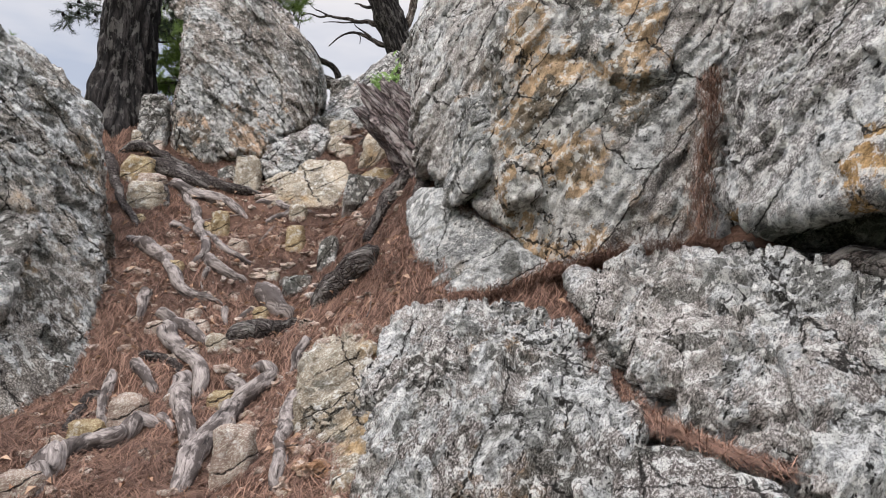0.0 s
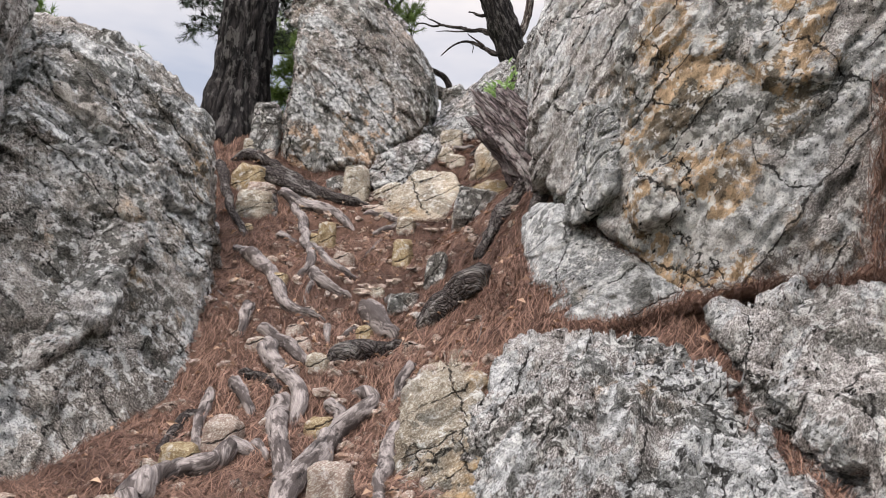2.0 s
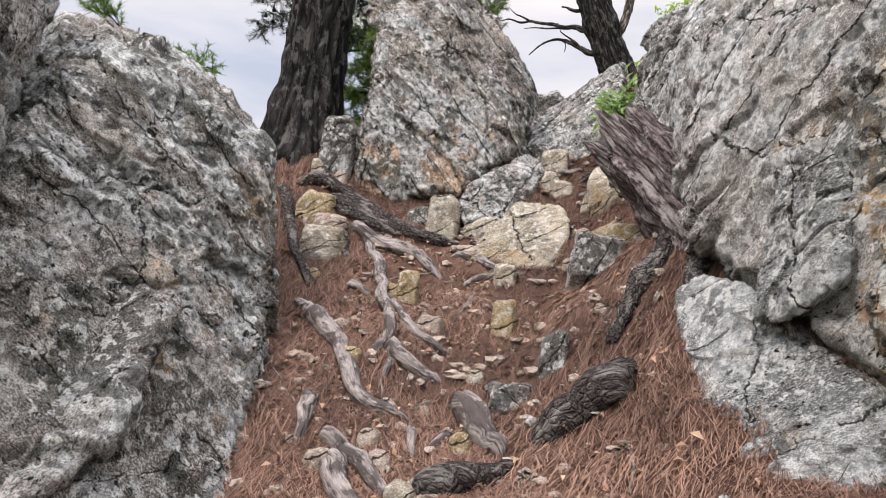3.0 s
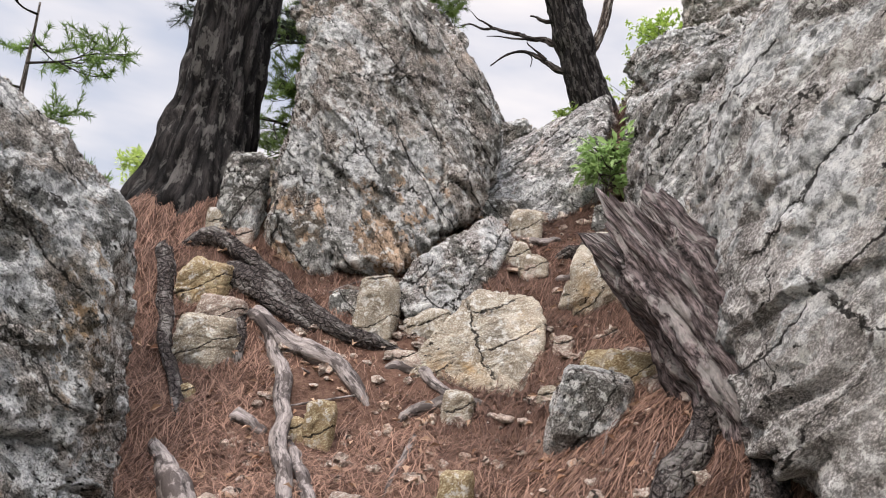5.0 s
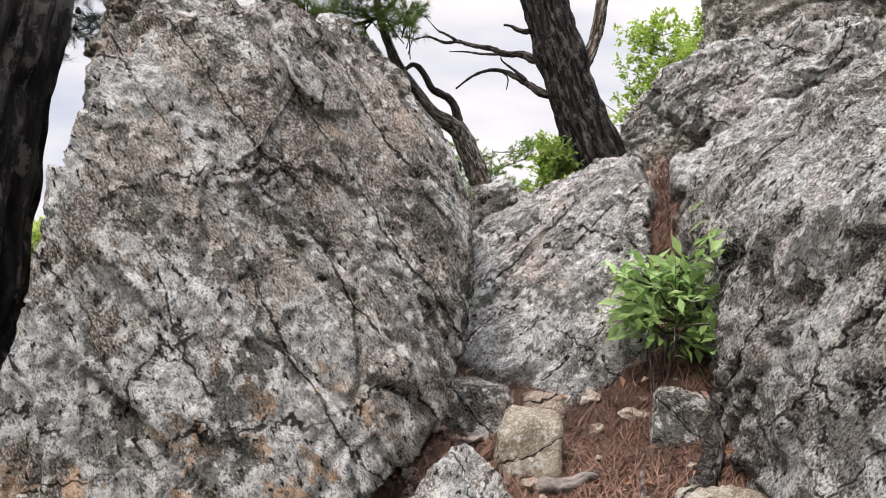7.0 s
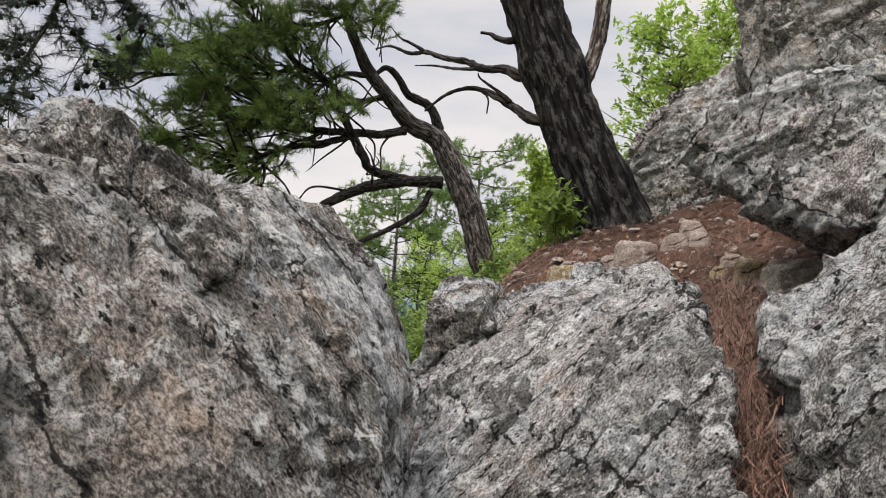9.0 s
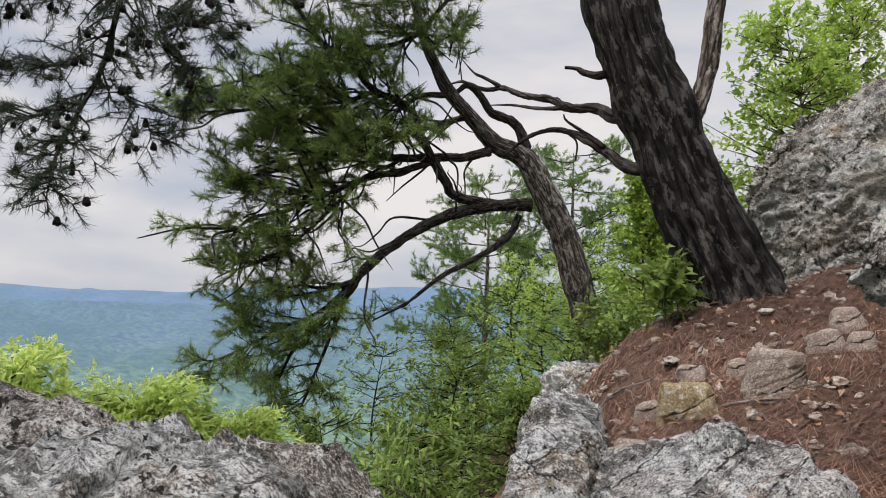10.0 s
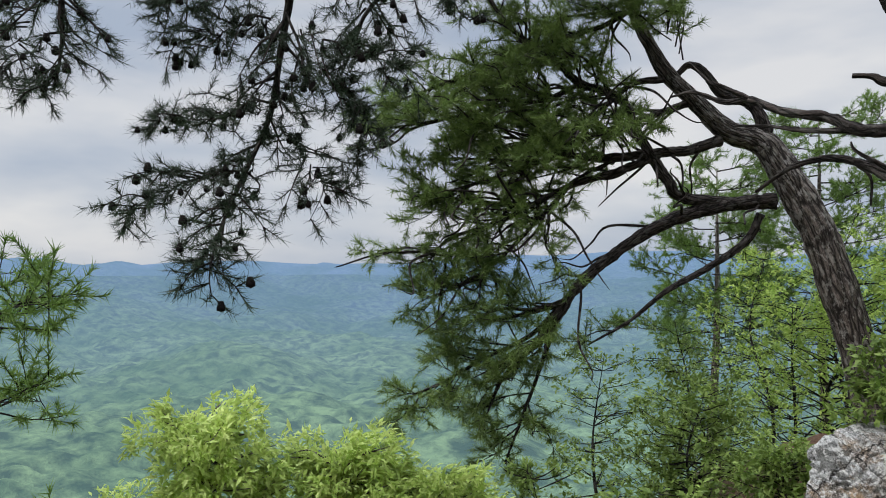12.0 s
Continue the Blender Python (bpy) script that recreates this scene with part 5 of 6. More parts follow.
for k, (x, y, top) in enumerate([(-5.8, 11.1, 4.95), (-5.05, 11.9, 4.72), (-6.8, 11.2, 4.1), (-4.35, 12.4, 4.4)]):
    b = base_at(x, y)
    broadleaf("broadleaf_tree", b, top - b[2], 1.15, 100 + k, LEAF_TOP, "bright yellow-green chestnut-like treetop below the brink", clumps=190, per=26, length=0.10, width=0.015, low=0.55)
for k, (x, y, top, wide, mat) in enumerate([(-2.6, 14.2, 4.7, 0.9, LEAF_MID), (-3.4, 16.5, 5.2, 1.1, LEAF_MID), (-2.2, 18.0, 5.4, 1.2, LEAF_BRIGHT), (-3.2, 13.0, 3.4, 0.9, LEAF_MID), (-1.9, 13.4, 3.9, 0.7, LEAF_MID), (-4.6, 17.5, 4.6, 1.3, LEAF_MID), (-1.5, 20.5, 6.4, 1.4, LEAF_BRIGHT), (-3.9, 21, 5.2, 1.5, LEAF_MID), (-2.4, 9.8, 3.9, 0.6, LEAF_MID), (-2.4, 11.6, 4.1, 0.8, LEAF_MID), (-3.0, 14.8, 5.0, 0.9, LEAF_MID), (-3.9, 13.2, 3.9, 0.9, LEAF_MID), (-3.3, 11.2, 3.3, 0.8, LEAF_MID), (-1.6, 17.2, 5.8, 1.1, LEAF_BRIGHT), (-2.7, 19.5, 6.0, 1.4, LEAF_BRIGHT), (-0.9, 19.0, 6.3, 1.3, LEAF_BRIGHT)]):
    b = base_at(x, y)
    broadleaf("sapling", b, max(1.0, top - b[2]), wide, 120 + k, mat, "slender leafy sapling under the pines", category="sapling", bark=BARK, clumps=80, per=10, length=0.075, width=0.016, low=0.12)
for k, (x, y, top, wide) in enumerate([(0.55, 14.0, 8.0, 1.1), (1.5, 15.0, 8.4, 1.3), (-0.3, 17.0, 7.0, 1.2), (-0.75, 15.3, 6.4, 0.6)]):
    b = base_at(x, y)
    broadleaf("broadleaf_tree", b, top - b[2], wide, 140 + k, LEAF_BRIGHT, "light-green leafy tree behind the cliff rocks", clumps=120, per=14, length=0.08, width=0.02, low=0.3)
broadleaf("shrub", base_at(-0.47, 6.36), 0.42, 0.24, 160, LEAF_SHRUB, "fresh green leafy shrub beside the path", category="shrub", stems=8, clumps=36, per=5, length=0.075, width=0.0135, low=0.3)
broadleaf("shrub", base_at(-0.72, 10.1), 0.4, 0.2, 161, LEAF_MID, "low leafy shrub at the pine's foot", category="shrub", stems=5, clumps=20, per=4, length=0.08, width=0.02, low=0.3)
broadleaf("shrub", base_at(-1.1, 13.2), 1.0, 0.5, 162, LEAF_MID, "leafy bush along the brink", category="shrub", stems=6, clumps=48, per=9, length=0.08, width=0.02, low=0.2)
broadleaf("shrub", base_at(-1.9, 9.3), 1.2, 0.5, 163, LEAF_MID, "grassy green bush in the gap", category="shrub", stems=6, clumps=36, per=8, length=0.09, width=0.008, low=0.1)

# ---- exposed roots ----
def root(line, radius, material=ROOT_GREY, label="worn grey exposed pine root on the soil"):
    """A root lying half sunk along (x, y) places, its ends going into the soil."""
    p = np.array(line, float)
    n = len(p)
    lift = np.full(n, 0.6 * radius)
    lift[0] = lift[-1] = -0.7 * radius
    rad = radius * np.interp(np.linspace(0, 1, n), [0, 0.25, 1], [1.0, 1.05, 0.6])
    row = np.column_stack([p, ground_z(p[:, 0], p[:, 1]) + lift, rad])
    s = smooth_line(row, 12)
    g = ground_z(s[:, 0], s[:, 1])
    t = np.linspace(0, 1, len(s))
    mid = np.clip(np.minimum(t, 1 - t) * 8, 0, 1)
    s[:, 2] = np.maximum(s[:, 2], g + s[:, 3] * (0.5 * mid - 0.7 * (1 - mid)))
    wig = fbm(s[:, :3] * 5, 2, 31)
    s[:, 0] += 0.02 * wig
    s[:, 3] *= 1.12 * np.interp(t, [0, 0.1, 0.9, 1], [0.55, 1.0, 1.0, 0.4])
    s[:, 3] *= 1 + 0.18 * fbm(s[:, :3] * 9 + 4, 2, 33)
    v, f, rest = joined([tube(s, 20, 0.10, int(abs(p[0, 0] * 100)) % 40, 0.0, 0.16)])
    placed("tree_root", v, f, material, (*p[0], ground_z(*p[0])[0]), label=label, category="root", group="exposed pine roots", rest=rest)


DARK_ROOT = "thick dark barky pine root across the soil"

root([(-1.26, 2.44), (-1.30, 2.54), (-1.30, 2.64), (-1.26, 2.75), (-1.16, 2.80), (-1.13, 2.91), (-1.02, 2.90)], 0.038)
root([(-0.85, 2.48), (-0.86, 2.71), (-0.84, 2.87), (-0.83, 3.08), (-0.78, 3.16), (-0.74, 3.27), (-0.77, 3.30), (-0.85, 3.35)], 0.040)
root([(-1.11, 3.27), (-1.08, 3.18), (-0.96, 2.91), (-0.91, 2.77), (-0.87, 2.69)], 0.035)
root([(-1.37, 3.68), (-1.28, 3.65), (-1.16, 3.56), (-1.01, 3.46)], 0.028)
root([(-1.32, 3.64), (-1.26, 3.52), (-1.15, 3.39), (-1.05, 3.28), (-0.97, 3.07)], 0.036)
root([(-1.35, 3.34), (-1.27, 3.27), (-1.18, 3.16)], 0.028)
root([(-1.35, 3.40), (-1.24, 3.39), (-1.12, 3.28)], 0.024, ROOT_DARK, DARK_ROOT)
root([(-1.44, 3.34), (-1.38, 3.21), (-1.32, 3.02), (-1.23, 2.84)], 0.021)
root([(-1.37, 3.17), (-1.41, 3.04), (-1.38, 2.83)], 0.022, ROOT_DARK, DARK_ROOT)
root([(-0.95, 3.99), (-0.84, 3.86), (-0.75, 3.78)], 0.047)
root([(-0.99, 3.52), (-0.88, 3.58), (-0.79, 3.65), (-0.68, 3.72)], 0.042, ROOT_DARK, DARK_ROOT)
root([(-0.59, 3.44), (-0.61, 3.33), (-0.64, 3.26)], 0.020)
root([(-0.57, 3.12), (-0.58, 2.94), (-0.56, 2.64), (-0.52, 2.41), (-0.49, 2.33)], 0.025)
root([(-0.91, 3.24), (-0.84, 3.19), (-0.82, 3.15)], 0.025)
root([(-1.46, 3.82), (-1.45, 3.73), (-1.44, 3.63)], 0.030)
root([(-1.10, 3.86), (-1.05, 3.71)], 0.020)
root([(-0.96, 3.84), (-1.00, 3.77)], 0.020)
root([(-1.07, 2.95), (-0.99, 2.87)], 0.018)
root([(-1.85, 5.21), (-1.73, 5.09), (-1.58, 4.84), (-1.36, 4.32), (-1.34, 4.20), (-1.37, 4.12)], 0.027)
root([(-1.50, 4.74), (-1.30, 4.39), (-1.14, 4.29), (-1.07, 4.32)], 0.022)
root([(-1.30, 4.19), (-1.20, 4.12), (-1.04, 4.12)], 0.036)
root([(-1.90, 4.59), (-1.64, 4.28), (-1.47, 4.09), (-1.35, 3.92), (-1.27, 3.87), (-1.11, 3.88)], 0.034)
root([(-1.72, 4.74), (-1.58, 4.74)], 0.028)
root([(-1.09, 4.88), (-1.09, 4.53)], 0.012)
root([(-1.26, 4.12), (-1.27, 4.05)], 0.018)
root([(-0.60, 3.78), (-0.49, 3.78), (-0.40, 3.77), (-0.35, 3.83)], 0.074, ROOT_DARK, DARK_ROOT)
root([(-0.85, 4.12), (-0.69, 4.02)], 0.037, ROOT_DARK, DARK_ROOT)
root([(-2.36, 5.45), (-2.23, 5.45), (-2.07, 5.45), (-1.91, 5.40), (-1.76, 5.32), (-1.56, 5.22), (-1.41, 5.20), (-1.23, 5.27)], 0.041, ROOT_DARK, DARK_ROOT)
root([(-2.12, 5.35), (-1.94, 5.33), (-1.76, 5.25), (-1.61, 5.22)], 0.052, ROOT_DARK, DARK_ROOT)
root([(-1.92, 5.26), (-1.79, 5.16), (-1.66, 5.11), (-1.49, 5.07), (-1.39, 5.03), (-1.26, 4.96)], 0.035)
root([(-2.42, 5.42), (-2.33, 5.27), (-2.24, 5.15), (-2.14, 4.99), (-2.03, 4.87), (-1.85, 4.63)], 0.033, ROOT_DARK, DARK_ROOT)
root([(-1.27, 5.15), (-1.16, 5.18), (-1.06, 5.08), (-0.99, 5.04), (-0.85, 5.07)], 0.020)
root([(-0.99, 5.04), (-1.09, 4.99), (-1.15, 4.94)], 0.025)
root([(-1.94, 5.23), (-1.90, 5.08), (-1.87, 4.95)], 0.006)
root([(-1.96, 5.24), (-1.94, 5.12), (-1.89, 4.94)], 0.005)
root([(-1.94, 5.24), (-1.89, 5.11), (-1.85, 5.01)], 0.026, ROOT_DARK, DARK_ROOT)
root([(-0.66, 5.89), (-0.54, 5.88), (-0.44, 5.93), (-0.35, 6.18), (-0.32, 6.31)], 0.030, ROOT_DARK, DARK_ROOT)
root([(-0.82, 5.98), (-0.73, 6.02), (-0.65, 6.05)], 0.018)
root([(-0.65, 5.78), (-0.55, 5.70), (-0.49, 5.61)], 0.014)
root([(-0.56, 6.07), (-0.56, 5.95)], 0.009)

# ---- loose stones ----
STONE_KINDS = {"P": (ROCK_PINK, "pale cream-pink broken stone on the needles"), "Y": (ROCK_YELLOW, "yellow-ochre broken stone on the soil"), "T": (ROCK_TAN, "tan angular stone set in the soil"), "G": (ROCK_GREY, "grey lichened block of stone"), "R": (ROCK_PINK, "reddish-tan angular stone on the needles"), "B": (ROCK_BROWN, "brown-grey stone half sunk in soil")}


def stone(x, y, w, h, kind):
    """An angular stone w wide and h high, bedded in the ground at x, y."""
    rnd = random.Random(int(x * 1000) * 31 + int(y * 1000))
    z = ground_z(x, y)[0]
    d = w * rnd.uniform(0.7, 1.0)
    c = []
    for i in (-1, 1):
        for j in (-1, 1):
            for k in (0, 1):
                top = 0.82 if k else 1.0
                c.append((x + i * w / 2 * top * rnd.uniform(0.8, 1.08), y + d * 0.35 + j * d / 2 * top * rnd.uniform(0.75, 1.1), z + (h * rnd.uniform(0.75, 1.08) if k else -0.25 * h - 0.02)))
    c.append((x + w * rnd.uniform(-0.55, 0.55), y + d * 0.35 - d * 0.5, z + h * 0.5))
    small = max(w, h)
    level = 6 if small > 0.18 else 5 if small > 0.09 else 4
    p, f = rock_shape(c, level, rough=min(0.4, small * 0.6), cut=0.16, cuts=8, block=0.02 * small, size=max(0.05, small * 0.7), seed=rnd.randrange(1000), round_edge=0.01 * small)
    material, label = STONE_KINDS[kind]
    placed("stone", p, f, material, (x, y, z), label=label, category="stone", group="loose stones")



stone(-1.23, 3.01, 0.10, 0.08, "P")
stone(-1.11, 3.39, 0.06, 0.04, "P")
stone(-1.14, 3.61, 0.07, 0.04, "P")
stone(-0.88, 3.08, 0.10, 0.05, "Y")
stone(-1.34, 3.57, 0.08, 0.05, "P")
stone(-1.02, 3.46, 0.09, 0.07, "T")
stone(-0.90, 3.78, 0.06, 0.06, "Y")
stone(-1.20, 4.39, 0.11, 0.06, "P")
stone(-1.41, 4.76, 0.09, 0.15, "Y")
stone(-0.88, 4.50, 0.10, 0.16, "Y")
stone(-0.62, 4.06, 0.10, 0.13, "G")
stone(-0.76, 4.00, 0.18, 0.07, "B")
stone(-0.96, 4.97, 0.11, 0.09, "T")
stone(-0.51, 3.81, 0.07, 0.05, "T")
stone(-0.51, 3.29, 0.05, 0.07, "P")
stone(-0.92, 3.56, 0.04, 0.04, "P")
stone(-1.44, 4.09, 0.07, 0.04, "Y")
stone(-1.21, 3.89, 0.05, 0.03, "P")
stone(-0.93, 4.14, 0.06, 0.03, "T")
stone(-1.21, 3.70, 0.06, 0.03, "P")
stone(-1.27, 2.76, 0.14, 0.10, "Y")
stone(-1.19, 2.92, 0.12, 0.10, "P")
stone(-0.67, 2.48, 0.13, 0.17, "R")
stone(-1.32, 2.44, 0.13, 0.07, "P")
stone(-2.17, 5.56, 0.20, 0.40, "G")
stone(-2.26, 5.54, 0.10, 0.08, "T")
stone(-2.11, 5.53, 0.07, 0.06, "P")
stone(-2.14, 5.23, 0.22, 0.17, "Y")
stone(-2.00, 5.14, 0.20, 0.12, "P")
stone(-1.98, 4.96, 0.22, 0.16, "T")
stone(-1.39, 5.28, 0.18, 0.24, "T")
stone(-1.54, 5.33, 0.13, 0.08, "B")
stone(-2.33, 6.21, 0.12, 0.12, "T")
stone(-0.41, 4.87, 0.28, 0.14, "Y")
stone(-0.50, 4.67, 0.28, 0.20, "G")
stone(-0.30, 5.40, 0.22, 0.20, "R")
stone(-0.44, 5.54, 0.18, 0.16, "T")
stone(-1.22, 5.19, 0.14, 0.05, "R")
stone(-0.60, 5.29, 0.07, 0.05, "R")
stone(-0.29, 4.72, 0.06, 0.03, "P")
stone(-1.49, 4.75, 0.07, 0.06, "Y")
stone(-1.18, 5.36, 0.19, 0.09, "T")
stone(-1.93, 4.80, 0.05, 0.05, "Y")
stone(-0.78, 5.80, 0.15, 0.10, "T")
stone(-0.64, 5.02, 0.06, 0.06, "T")
stone(-0.56, 5.58, 0.14, 0.09, "T")
stone(-0.86, 5.84, 0.14, 0.10, "T")
stone(-0.44, 6.16, 0.14, 0.13, "B")
stone(-0.85, 6.04, 0.17, 0.13, "T")
stone(-1.00, 6.15, 0.21, 0.12, "B")
stone(-0.79, 5.79, 0.08, 0.07, "R")
stone(-2.28, 5.58, 0.10, 0.05, "T")
stone(-2.25, 6.02, 0.10, 0.09, "T")
stone(-0.81, 6.30, 0.12, 0.04, "P")
stone(-0.69, 9.06, 0.22, 0.13, "Y")
stone(-0.37, 9.14, 0.21, 0.17, "P")
stone(-0.13, 9.39, 0.14, 0.08, "R")
stone(-0.01, 9.54, 0.12, 0.07, "R")
stone(-0.03, 9.29, 0.08, 0.06, "R")
stone(0.03, 8.61, 0.11, 0.08, "Y")
stone(0.14, 8.55, 0.10, 0.06, "P")
stone(-0.05, 8.80, 0.06, 0.04, "Y")
stone(-0.89, 8.68, 0.14, 0.06, "P")
stone(0.17, 8.35, 0.28, 0.13, "T")
stone(-0.65, 9.41, 0.11, 0.03, "R")
stone(-0.47, 9.38, 0.08, 0.06, "R")
stone(-0.83, 9.16, 0.10, 0.05, "P")
stone(0.07, 9.04, 0.09, 0.05, "R")
stone(-0.61, 8.65, 0.26, 0.10, "G")

# ---- medium rocks under the boulder ----
rock("stone_block", [(-1.33, 5.5, 2.62), (-1.27, 5.45, 2.86), (-1.0, 5.95, 3.13), (-0.88, 5.9, 3.02), (-0.98, 5.62, 2.78), (-1.05, 5.45, 2.62), (-1.3, 5.33, 2.58), (-1.35, 5.38, 2.66), (-1.2, 5.9, 2.6), (-0.95, 5.9, 2.6)], 7, ROCK_GREY,
     "pale grey lichened stone wedged under the boulder", seed=71, block=0.007, size=0.2)
rock("stone_block", [(-1.19, 5.22, 2.45), (-0.98, 5.45, 2.74), (-0.72, 5.47, 2.72), (-0.68, 5.32, 2.55), (-0.73, 5.05, 2.2), (-1.06, 5.05, 2.2), (-1.16, 5.1, 2.24), (-1.05, 5.7, 2.4), (-0.75, 5.6, 2.4)], 7, ROCK_TAN,
     "cream-tan cracked stone block in the slope", seed=72, block=0.007, size=0.22, rough=0.6)
rock("stone_block", [(-0.6, 5.62, 2.95), (-0.5, 5.85, 3.1), (-0.33, 5.8, 3.12), (-0.26, 5.5, 2.98), (-0.4, 5.4, 2.9), (-0.58, 5.45, 2.85), (-0.4, 5.9, 2.6), (-0.2, 5.6, 2.6), (-0.55, 5.5, 2.5)], 6, ROCK_TAN,
     "tan flat-topped stone beside the slab", seed=73, block=0.007, size=0.25, rough=0.6)

# ---- weathered stump leaning against the cliff ----
def stump():
    axis = [(0.05, 4.28, 2.0, 0.23), (0.0, 4.36, 2.26, 0.205), (-0.07, 4.44, 2.48, 0.19), (-0.19, 4.56, 2.67, 0.172), (-0.3, 4.67, 2.82, 0.16), (-0.395, 4.77, 2.94, 0.155)]
    line = smooth_line(axis, 26)
    v, q, t, rest = tube(line, 110, 0.05, 91, 0.0)
    a, b = np.array(axis[3][:3]), np.array(axis[-1][:3])
    d = unit(b - a)
    u = (v - a) @ d / np.linalg.norm(b - a)
    side = v - a - np.outer((v - a) @ d, d)
    rim = unit(side)
    streak = fbm(np.column_stack([rim[:, 0] * 5.5, rim[:, 1] * 5.5 + rim[:, 2] * 5.5, u * 0.7]), 5, 95, 0.7)
    v = v + rim * (0.024 * streak + 0.012 * fbm(v * 9, 4, 96, 0.65))[:, None]
    ragged = np.clip(u - 0.6, 0, 1) * 0.38 * fbm(rim * 3.5, 3, 93)
    v = v + d * ragged[:, None]
    vv, ff, vr = joined([(v, q, t, rest)])
    top = empty("tree_stump", (-0.06, 4.43, 2.4), "weathered broken tree stump leaning by the cliff", "stump")
    placed("trunk", vv, ff, STUMP_WOOD, axis[0][:3], parent=top, rest=vr)
    wood("root_spur", [[(-0.14, 4.42, 2.52, 0.055), (-0.24, 4.3, 2.38, 0.05), (-0.33, 4.18, 2.22, 0.045), (-0.41, 4.03, 2.0, 0.025)]], ROOT_DARK, top, "black gnarled root spur", 16, 12, 0.3, 0.012, 97)
    wood("root_spur", [[(-0.06, 4.36, 2.5, 0.06), (-0.1, 4.2, 2.41, 0.05), (-0.12, 4.05, 2.28, 0.04), (-0.15, 3.88, 2.08, 0.02)]], ROOT_DARK, top, "black gnarled root spur", 14, 12, 0.3, 0.012, 98)


stump()
wood_root = smooth_line([(0.95, 2.15, 1.66, 0.03), (1.04, 2.1, 1.74, 0.04), (1.13, 2.02, 1.77, 0.045), (1.2, 1.92, 1.7, 0.045), (1.3, 1.85, 1.62, 0.03)], 12)
rv, rf, rr = joined([tube(wood_root, 14, 0.25, 55, 0.008)])
placed("tree_root", rv, rf, ROOT_DARK, (0.9, 2.2, 1.7), label="black gnarled root under the overhang", category="root", group="exposed pine roots", rest=rr)
log = smooth_line([(0.02, 8.3, 4.22, 0.03), (0.14, 8.26, 4.25, 0.034), (0.3, 8.22, 4.27, 0.028)], 8)
rv, rf, rr = joined([tube(log, 10, 0.15, 56, 0.0)])
placed("stick", rv, rf, ROOT_GREY, (0.02, 8.3, 4.2), label="short broken stick on the needles", category="stick", rest=rr)


# ---- needle litter, dead leaves, gravel ----
def needles_on_ground(count, x0, x1, y0, y1, seed):
    rng = np.random.default_rng(seed)
    x, y = rng.uniform(x0, x1, count), rng.uniform(y0, y1, count)
    keep = fbm(np.stack([x * 1.4, y * 1.4, x * 0], 1), 3, 66) > -0.45 + 0.5 * rng.random(count) - 0.35
    x, y = x[keep], y[keep]
    n = len(x)
    a, ln = rng.uniform(0, 6.28, n), rng.uniform(0.04, 0.095, n) / 2
    dx, dy = np.cos(a) * ln, np.sin(a) * ln
    h = 0.002 + 0.016 * rng.random(n) ** 2
    p0 = np.stack([x - dx, y - dy, ground_z(x - dx, y - dy) + h], 1)
    p1 = np.stack([x + dx, y + dy, ground_z(x + dx, y + dy) + h * rng.uniform(0.3, 2.2, n)], 1)
    mid = (p0 + p1) / 2 + np.stack([-dy, dx, np.zeros(n)], 1) * rng.normal(size=(n, 1)) * 0.15 + np.array([0, 0, 0.003])
    side = np.stack([-np.sin(a), np.cos(a), np.zeros(n)], 1) * rng.uniform(0.0007, 0.0016, (n, 1))
    v = np.stack([p0 - side, p0 + side, mid + side, mid - side, p1 + side, p1 - side], 1).reshape(-1, 3)
    b = np.arange(n)[:, None] * 6
    f = np.concatenate([b + [0, 1, 2, 3], b + [3, 2, 4, 5]])
    return v, f


nv, nf = needles_on_ground(260000, -2.7, 1.0, 1.6, 7.4, 5)
placed("needle_litter", nv, nf, LITTER, (-0.9, 4.5, 1.9), label="thick red-brown carpet of fallen pine needles", category="needles", kind="stuff", smooth=False)
nv, nf = needles_on_ground(110000, -1.5, 0.8, 7.4, 15.5, 6)
placed("needle_litter", nv, nf, LITTER, (-0.3, 9.3, 4.2), label="red-brown fallen needles on the upper slope", category="needles", kind="stuff", smooth=False)


def needle_drift(line, spread, count, seed, label):
    """Needles caught in a crevice along a line."""
    rng = np.random.default_rng(seed)
    s = smooth_line([(*p, 0.01) for p in line], 20)[:, :3]
    count = 2 * count
    i = rng.integers(0, len(s) - 1, count)
    way = unit(s[i + 1] - s[i])
    c = s[i] + rng.normal(size=(count, 3)) * np.array([spread, spread, spread * 0.35])
    d = unit(way * 0.8 + 0.8 * rng.normal(size=(count, 3)) * np.array([1, 1, 0.3])) * rng.uniform(0.02, 0.045, (count, 1))
    side = unit(np.cross(d, np.array([0, 0, 1.0]))) * 0.0008
    v = np.stack([c - d - side, c - d + side, c + d + side, c + d - side], 1).reshape(-1, 3)
    placed("needle_drift", v, np.arange(len(v)).reshape(-1, 4), LITTER, s[0], label=label, category="needles", kind="stuff", smooth=False)


needle_drift([(0.46, 2.78, 1.58), (0.5, 2.4, 1.47), (0.53, 2.0, 1.36), (0.57, 1.78, 1.34), (0.66, 1.45, 1.32)], 0.018, 1600, 11, "red needles caught in the ledge crevice")
needle_drift([(0.93, 2.75, 1.9), (0.97, 2.84, 2.15), (1.02, 2.88, 2.4), (1.06, 2.95, 2.6)], 0.022, 900, 12, "red needles hanging in the cliff cleft")
needle_drift([(0.1, 3.2, 1.66), (0.45, 3.02, 1.78), (0.7, 2.85, 1.86), (0.95, 2.6, 1.86)], 0.05, 2600, 13, "red needles heaped along the ledge")
needle_drift([(0.06, 3.58, 2.16), (0.2, 3.42, 2.02), (0.3, 3.34, 1.93)], 0.03, 600, 14, "red needles behind the wedge rock")
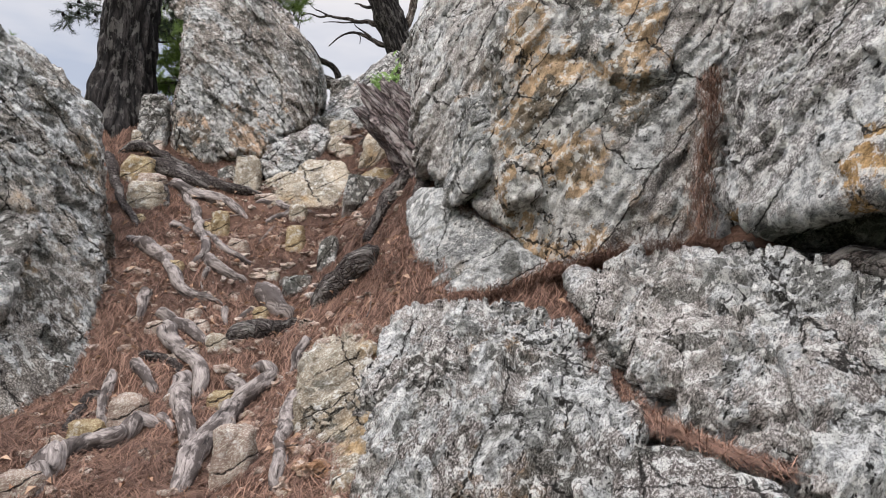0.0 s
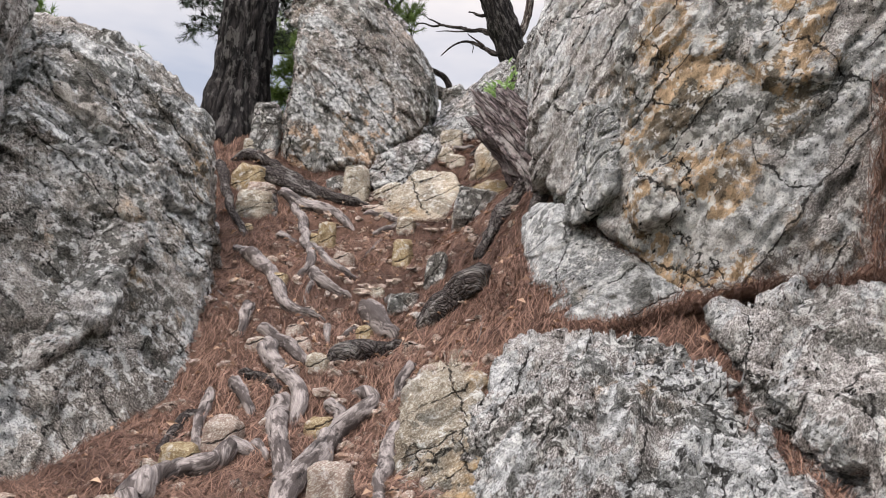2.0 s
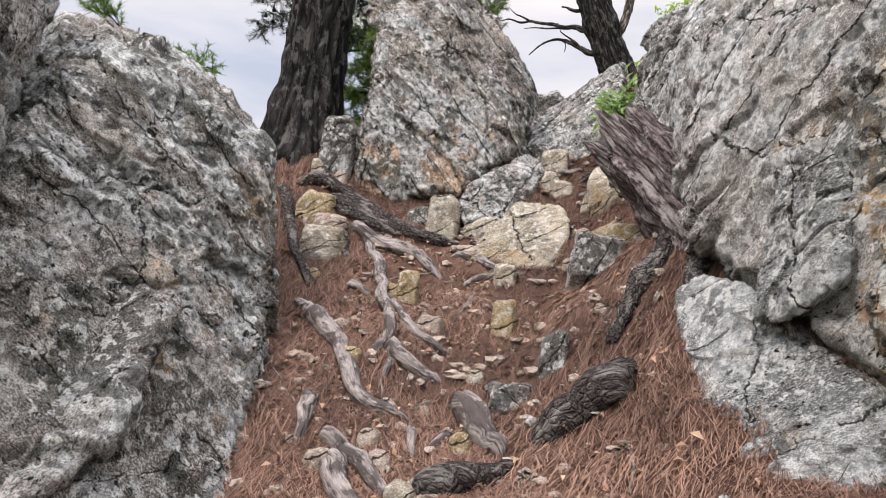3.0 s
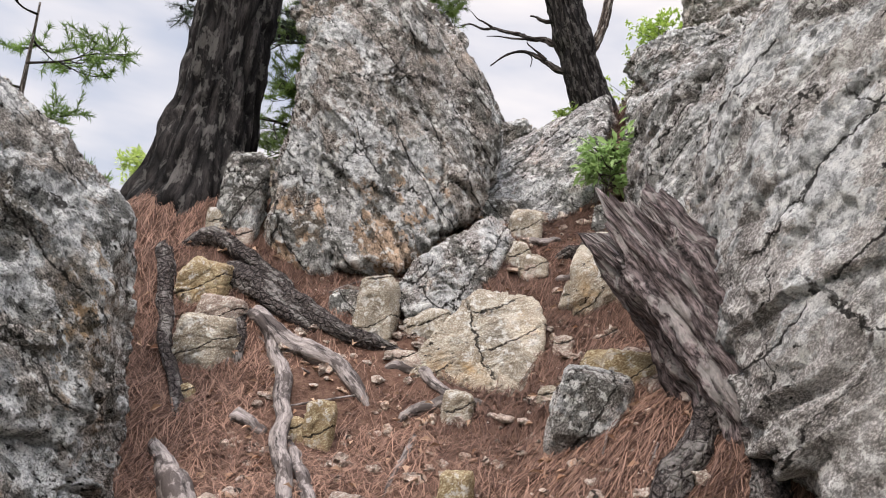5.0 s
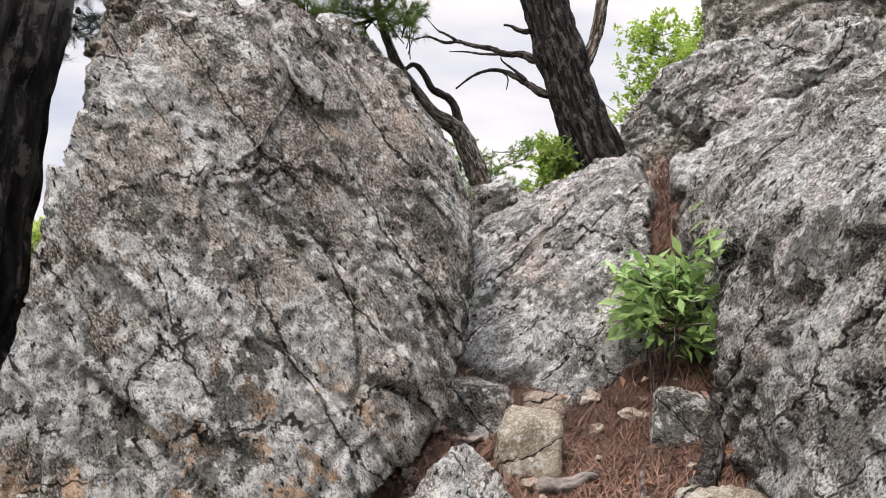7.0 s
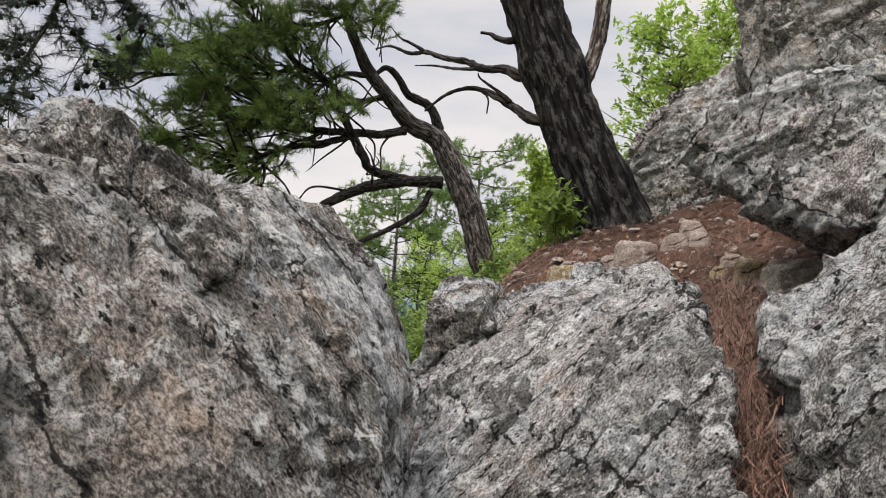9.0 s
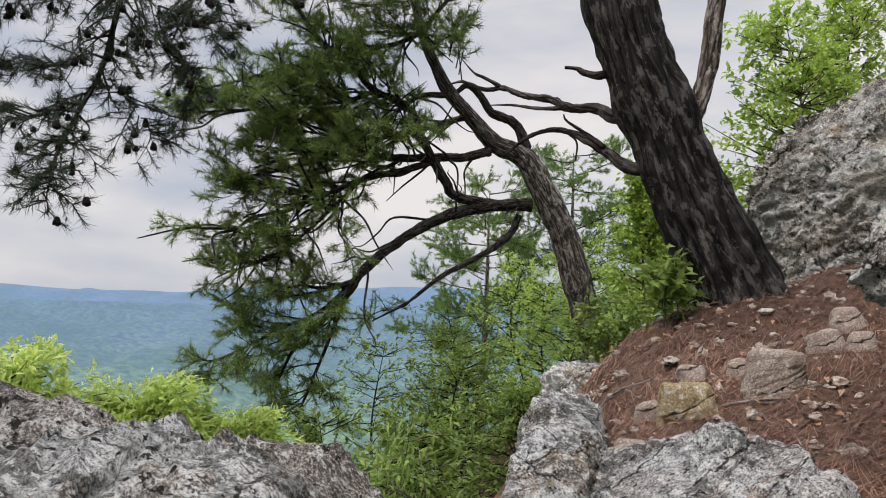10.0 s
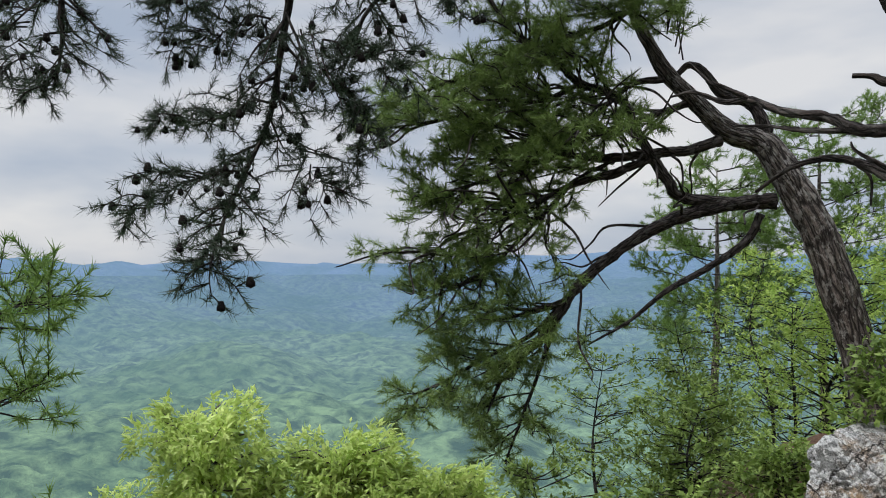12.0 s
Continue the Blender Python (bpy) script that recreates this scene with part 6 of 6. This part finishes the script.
needle_drift([(-0.42, 6.75, 3.62), (-0.4, 7.0, 3.85), (-0.36, 7.25, 4.05), (-0.3, 7.6, 4.25)], 0.04, 1600, 15, "red needles in the crack between slabs")
needle_drift([(-0.22, 3.9, 1.95), (-0.24, 3.7, 1.85), (-0.24, 3.5, 1.72)], 0.05, 1600, 16, "red needles hanging beside the stump")


def scattered_leaves(count, seed):
    rng = np.random.default_rng(seed)
    x, y = rng.uniform(-2.4, 0.6, count), rng.uniform(2.0, 10.5, count)
    at = np.stack([x, y, ground_z(x, y) + 0.012], 1)
    return leaf_mesh(at, unit(rng.normal(size=(count, 3)) * np.array([1, 1, 0.15])), rng, 1, 0.045, 0.011, 0.1, 0.8)


lv, lf = scattered_leaves(2400, 8)
placed("leaf_litter", lv, lf, DEAD_LEAF, (-0.9, 5, 2.2), label="dry pale brown leaves strewn on the soil", category="leaves", kind="stuff", smooth=False)


def gravel(count, x0, x1, y0, y1, seed, label):
    rng = np.random.default_rng(seed)
    v0, f0 = ico(2)
    x, y = rng.uniform(x0, x1, count), rng.uniform(y0, y1, count)
    r = 0.005 + 0.026 * rng.random(count) ** 4
    at = np.stack([x, y, ground_z(x, y) + 0.2 * r], 1)
    lump = 1 + 0.35 * rng.normal(size=(count, 7, 1))[:, np.arange(len(v0)) % 7]
    stretch = rng.uniform(0.6, 1.5, (count, 1, 3)) * np.array([1, 1, 0.6])
    v = at[:, None] + v0[None] * lump.clip(0.6, 1.4) * stretch * r[:, None, None]
    f = (f0[None] + (np.arange(count) * len(v0))[:, None, None]).reshape(-1, 3)
    placed("gravel", v.reshape(-1, 3), f, ROCK_PINK, (x[0], y[0], at[0, 2]), label=label, category="gravel", kind="stuff", smooth=False)


gravel(2300, -1.7, -0.2, 2.0, 6.4, 21, "pinkish stone chips in the gully soil")
gravel(1500, -1.1, 0.4, 8.4, 13.0, 22, "pinkish stone chips on the upper slope")


# twigs lying about
rng_t = np.random.default_rng(77)
for k in range(26):
    tx, ty = rng_t.uniform(-1.8, -0.1), rng_t.uniform(2.4, 6.4) if k < 18 else rng_t.uniform(8.6, 10.3)
    ta, tl = rng_t.uniform(0, 6.28), rng_t.uniform(0.06, 0.22)
    p = np.array([[tx - math.cos(ta) * tl, ty - math.sin(ta) * tl], [tx + 0.01, ty], [tx + math.cos(ta) * tl, ty + math.sin(ta) * tl]])
    row = smooth_line(np.column_stack([p, ground_z(p[:, 0], p[:, 1]) + 0.008, [0.004, 0.005, 0.003]]), 5)
    tv, tf, tr = joined([tube(row, 5, 0.2, k)])
    placed("twig", tv, tf, ROOT_GREY, (tx, ty, ground_z(tx, ty)[0]), label="thin dry grey twig on the needles", category="twig", group="fallen twigs", rest=tr)
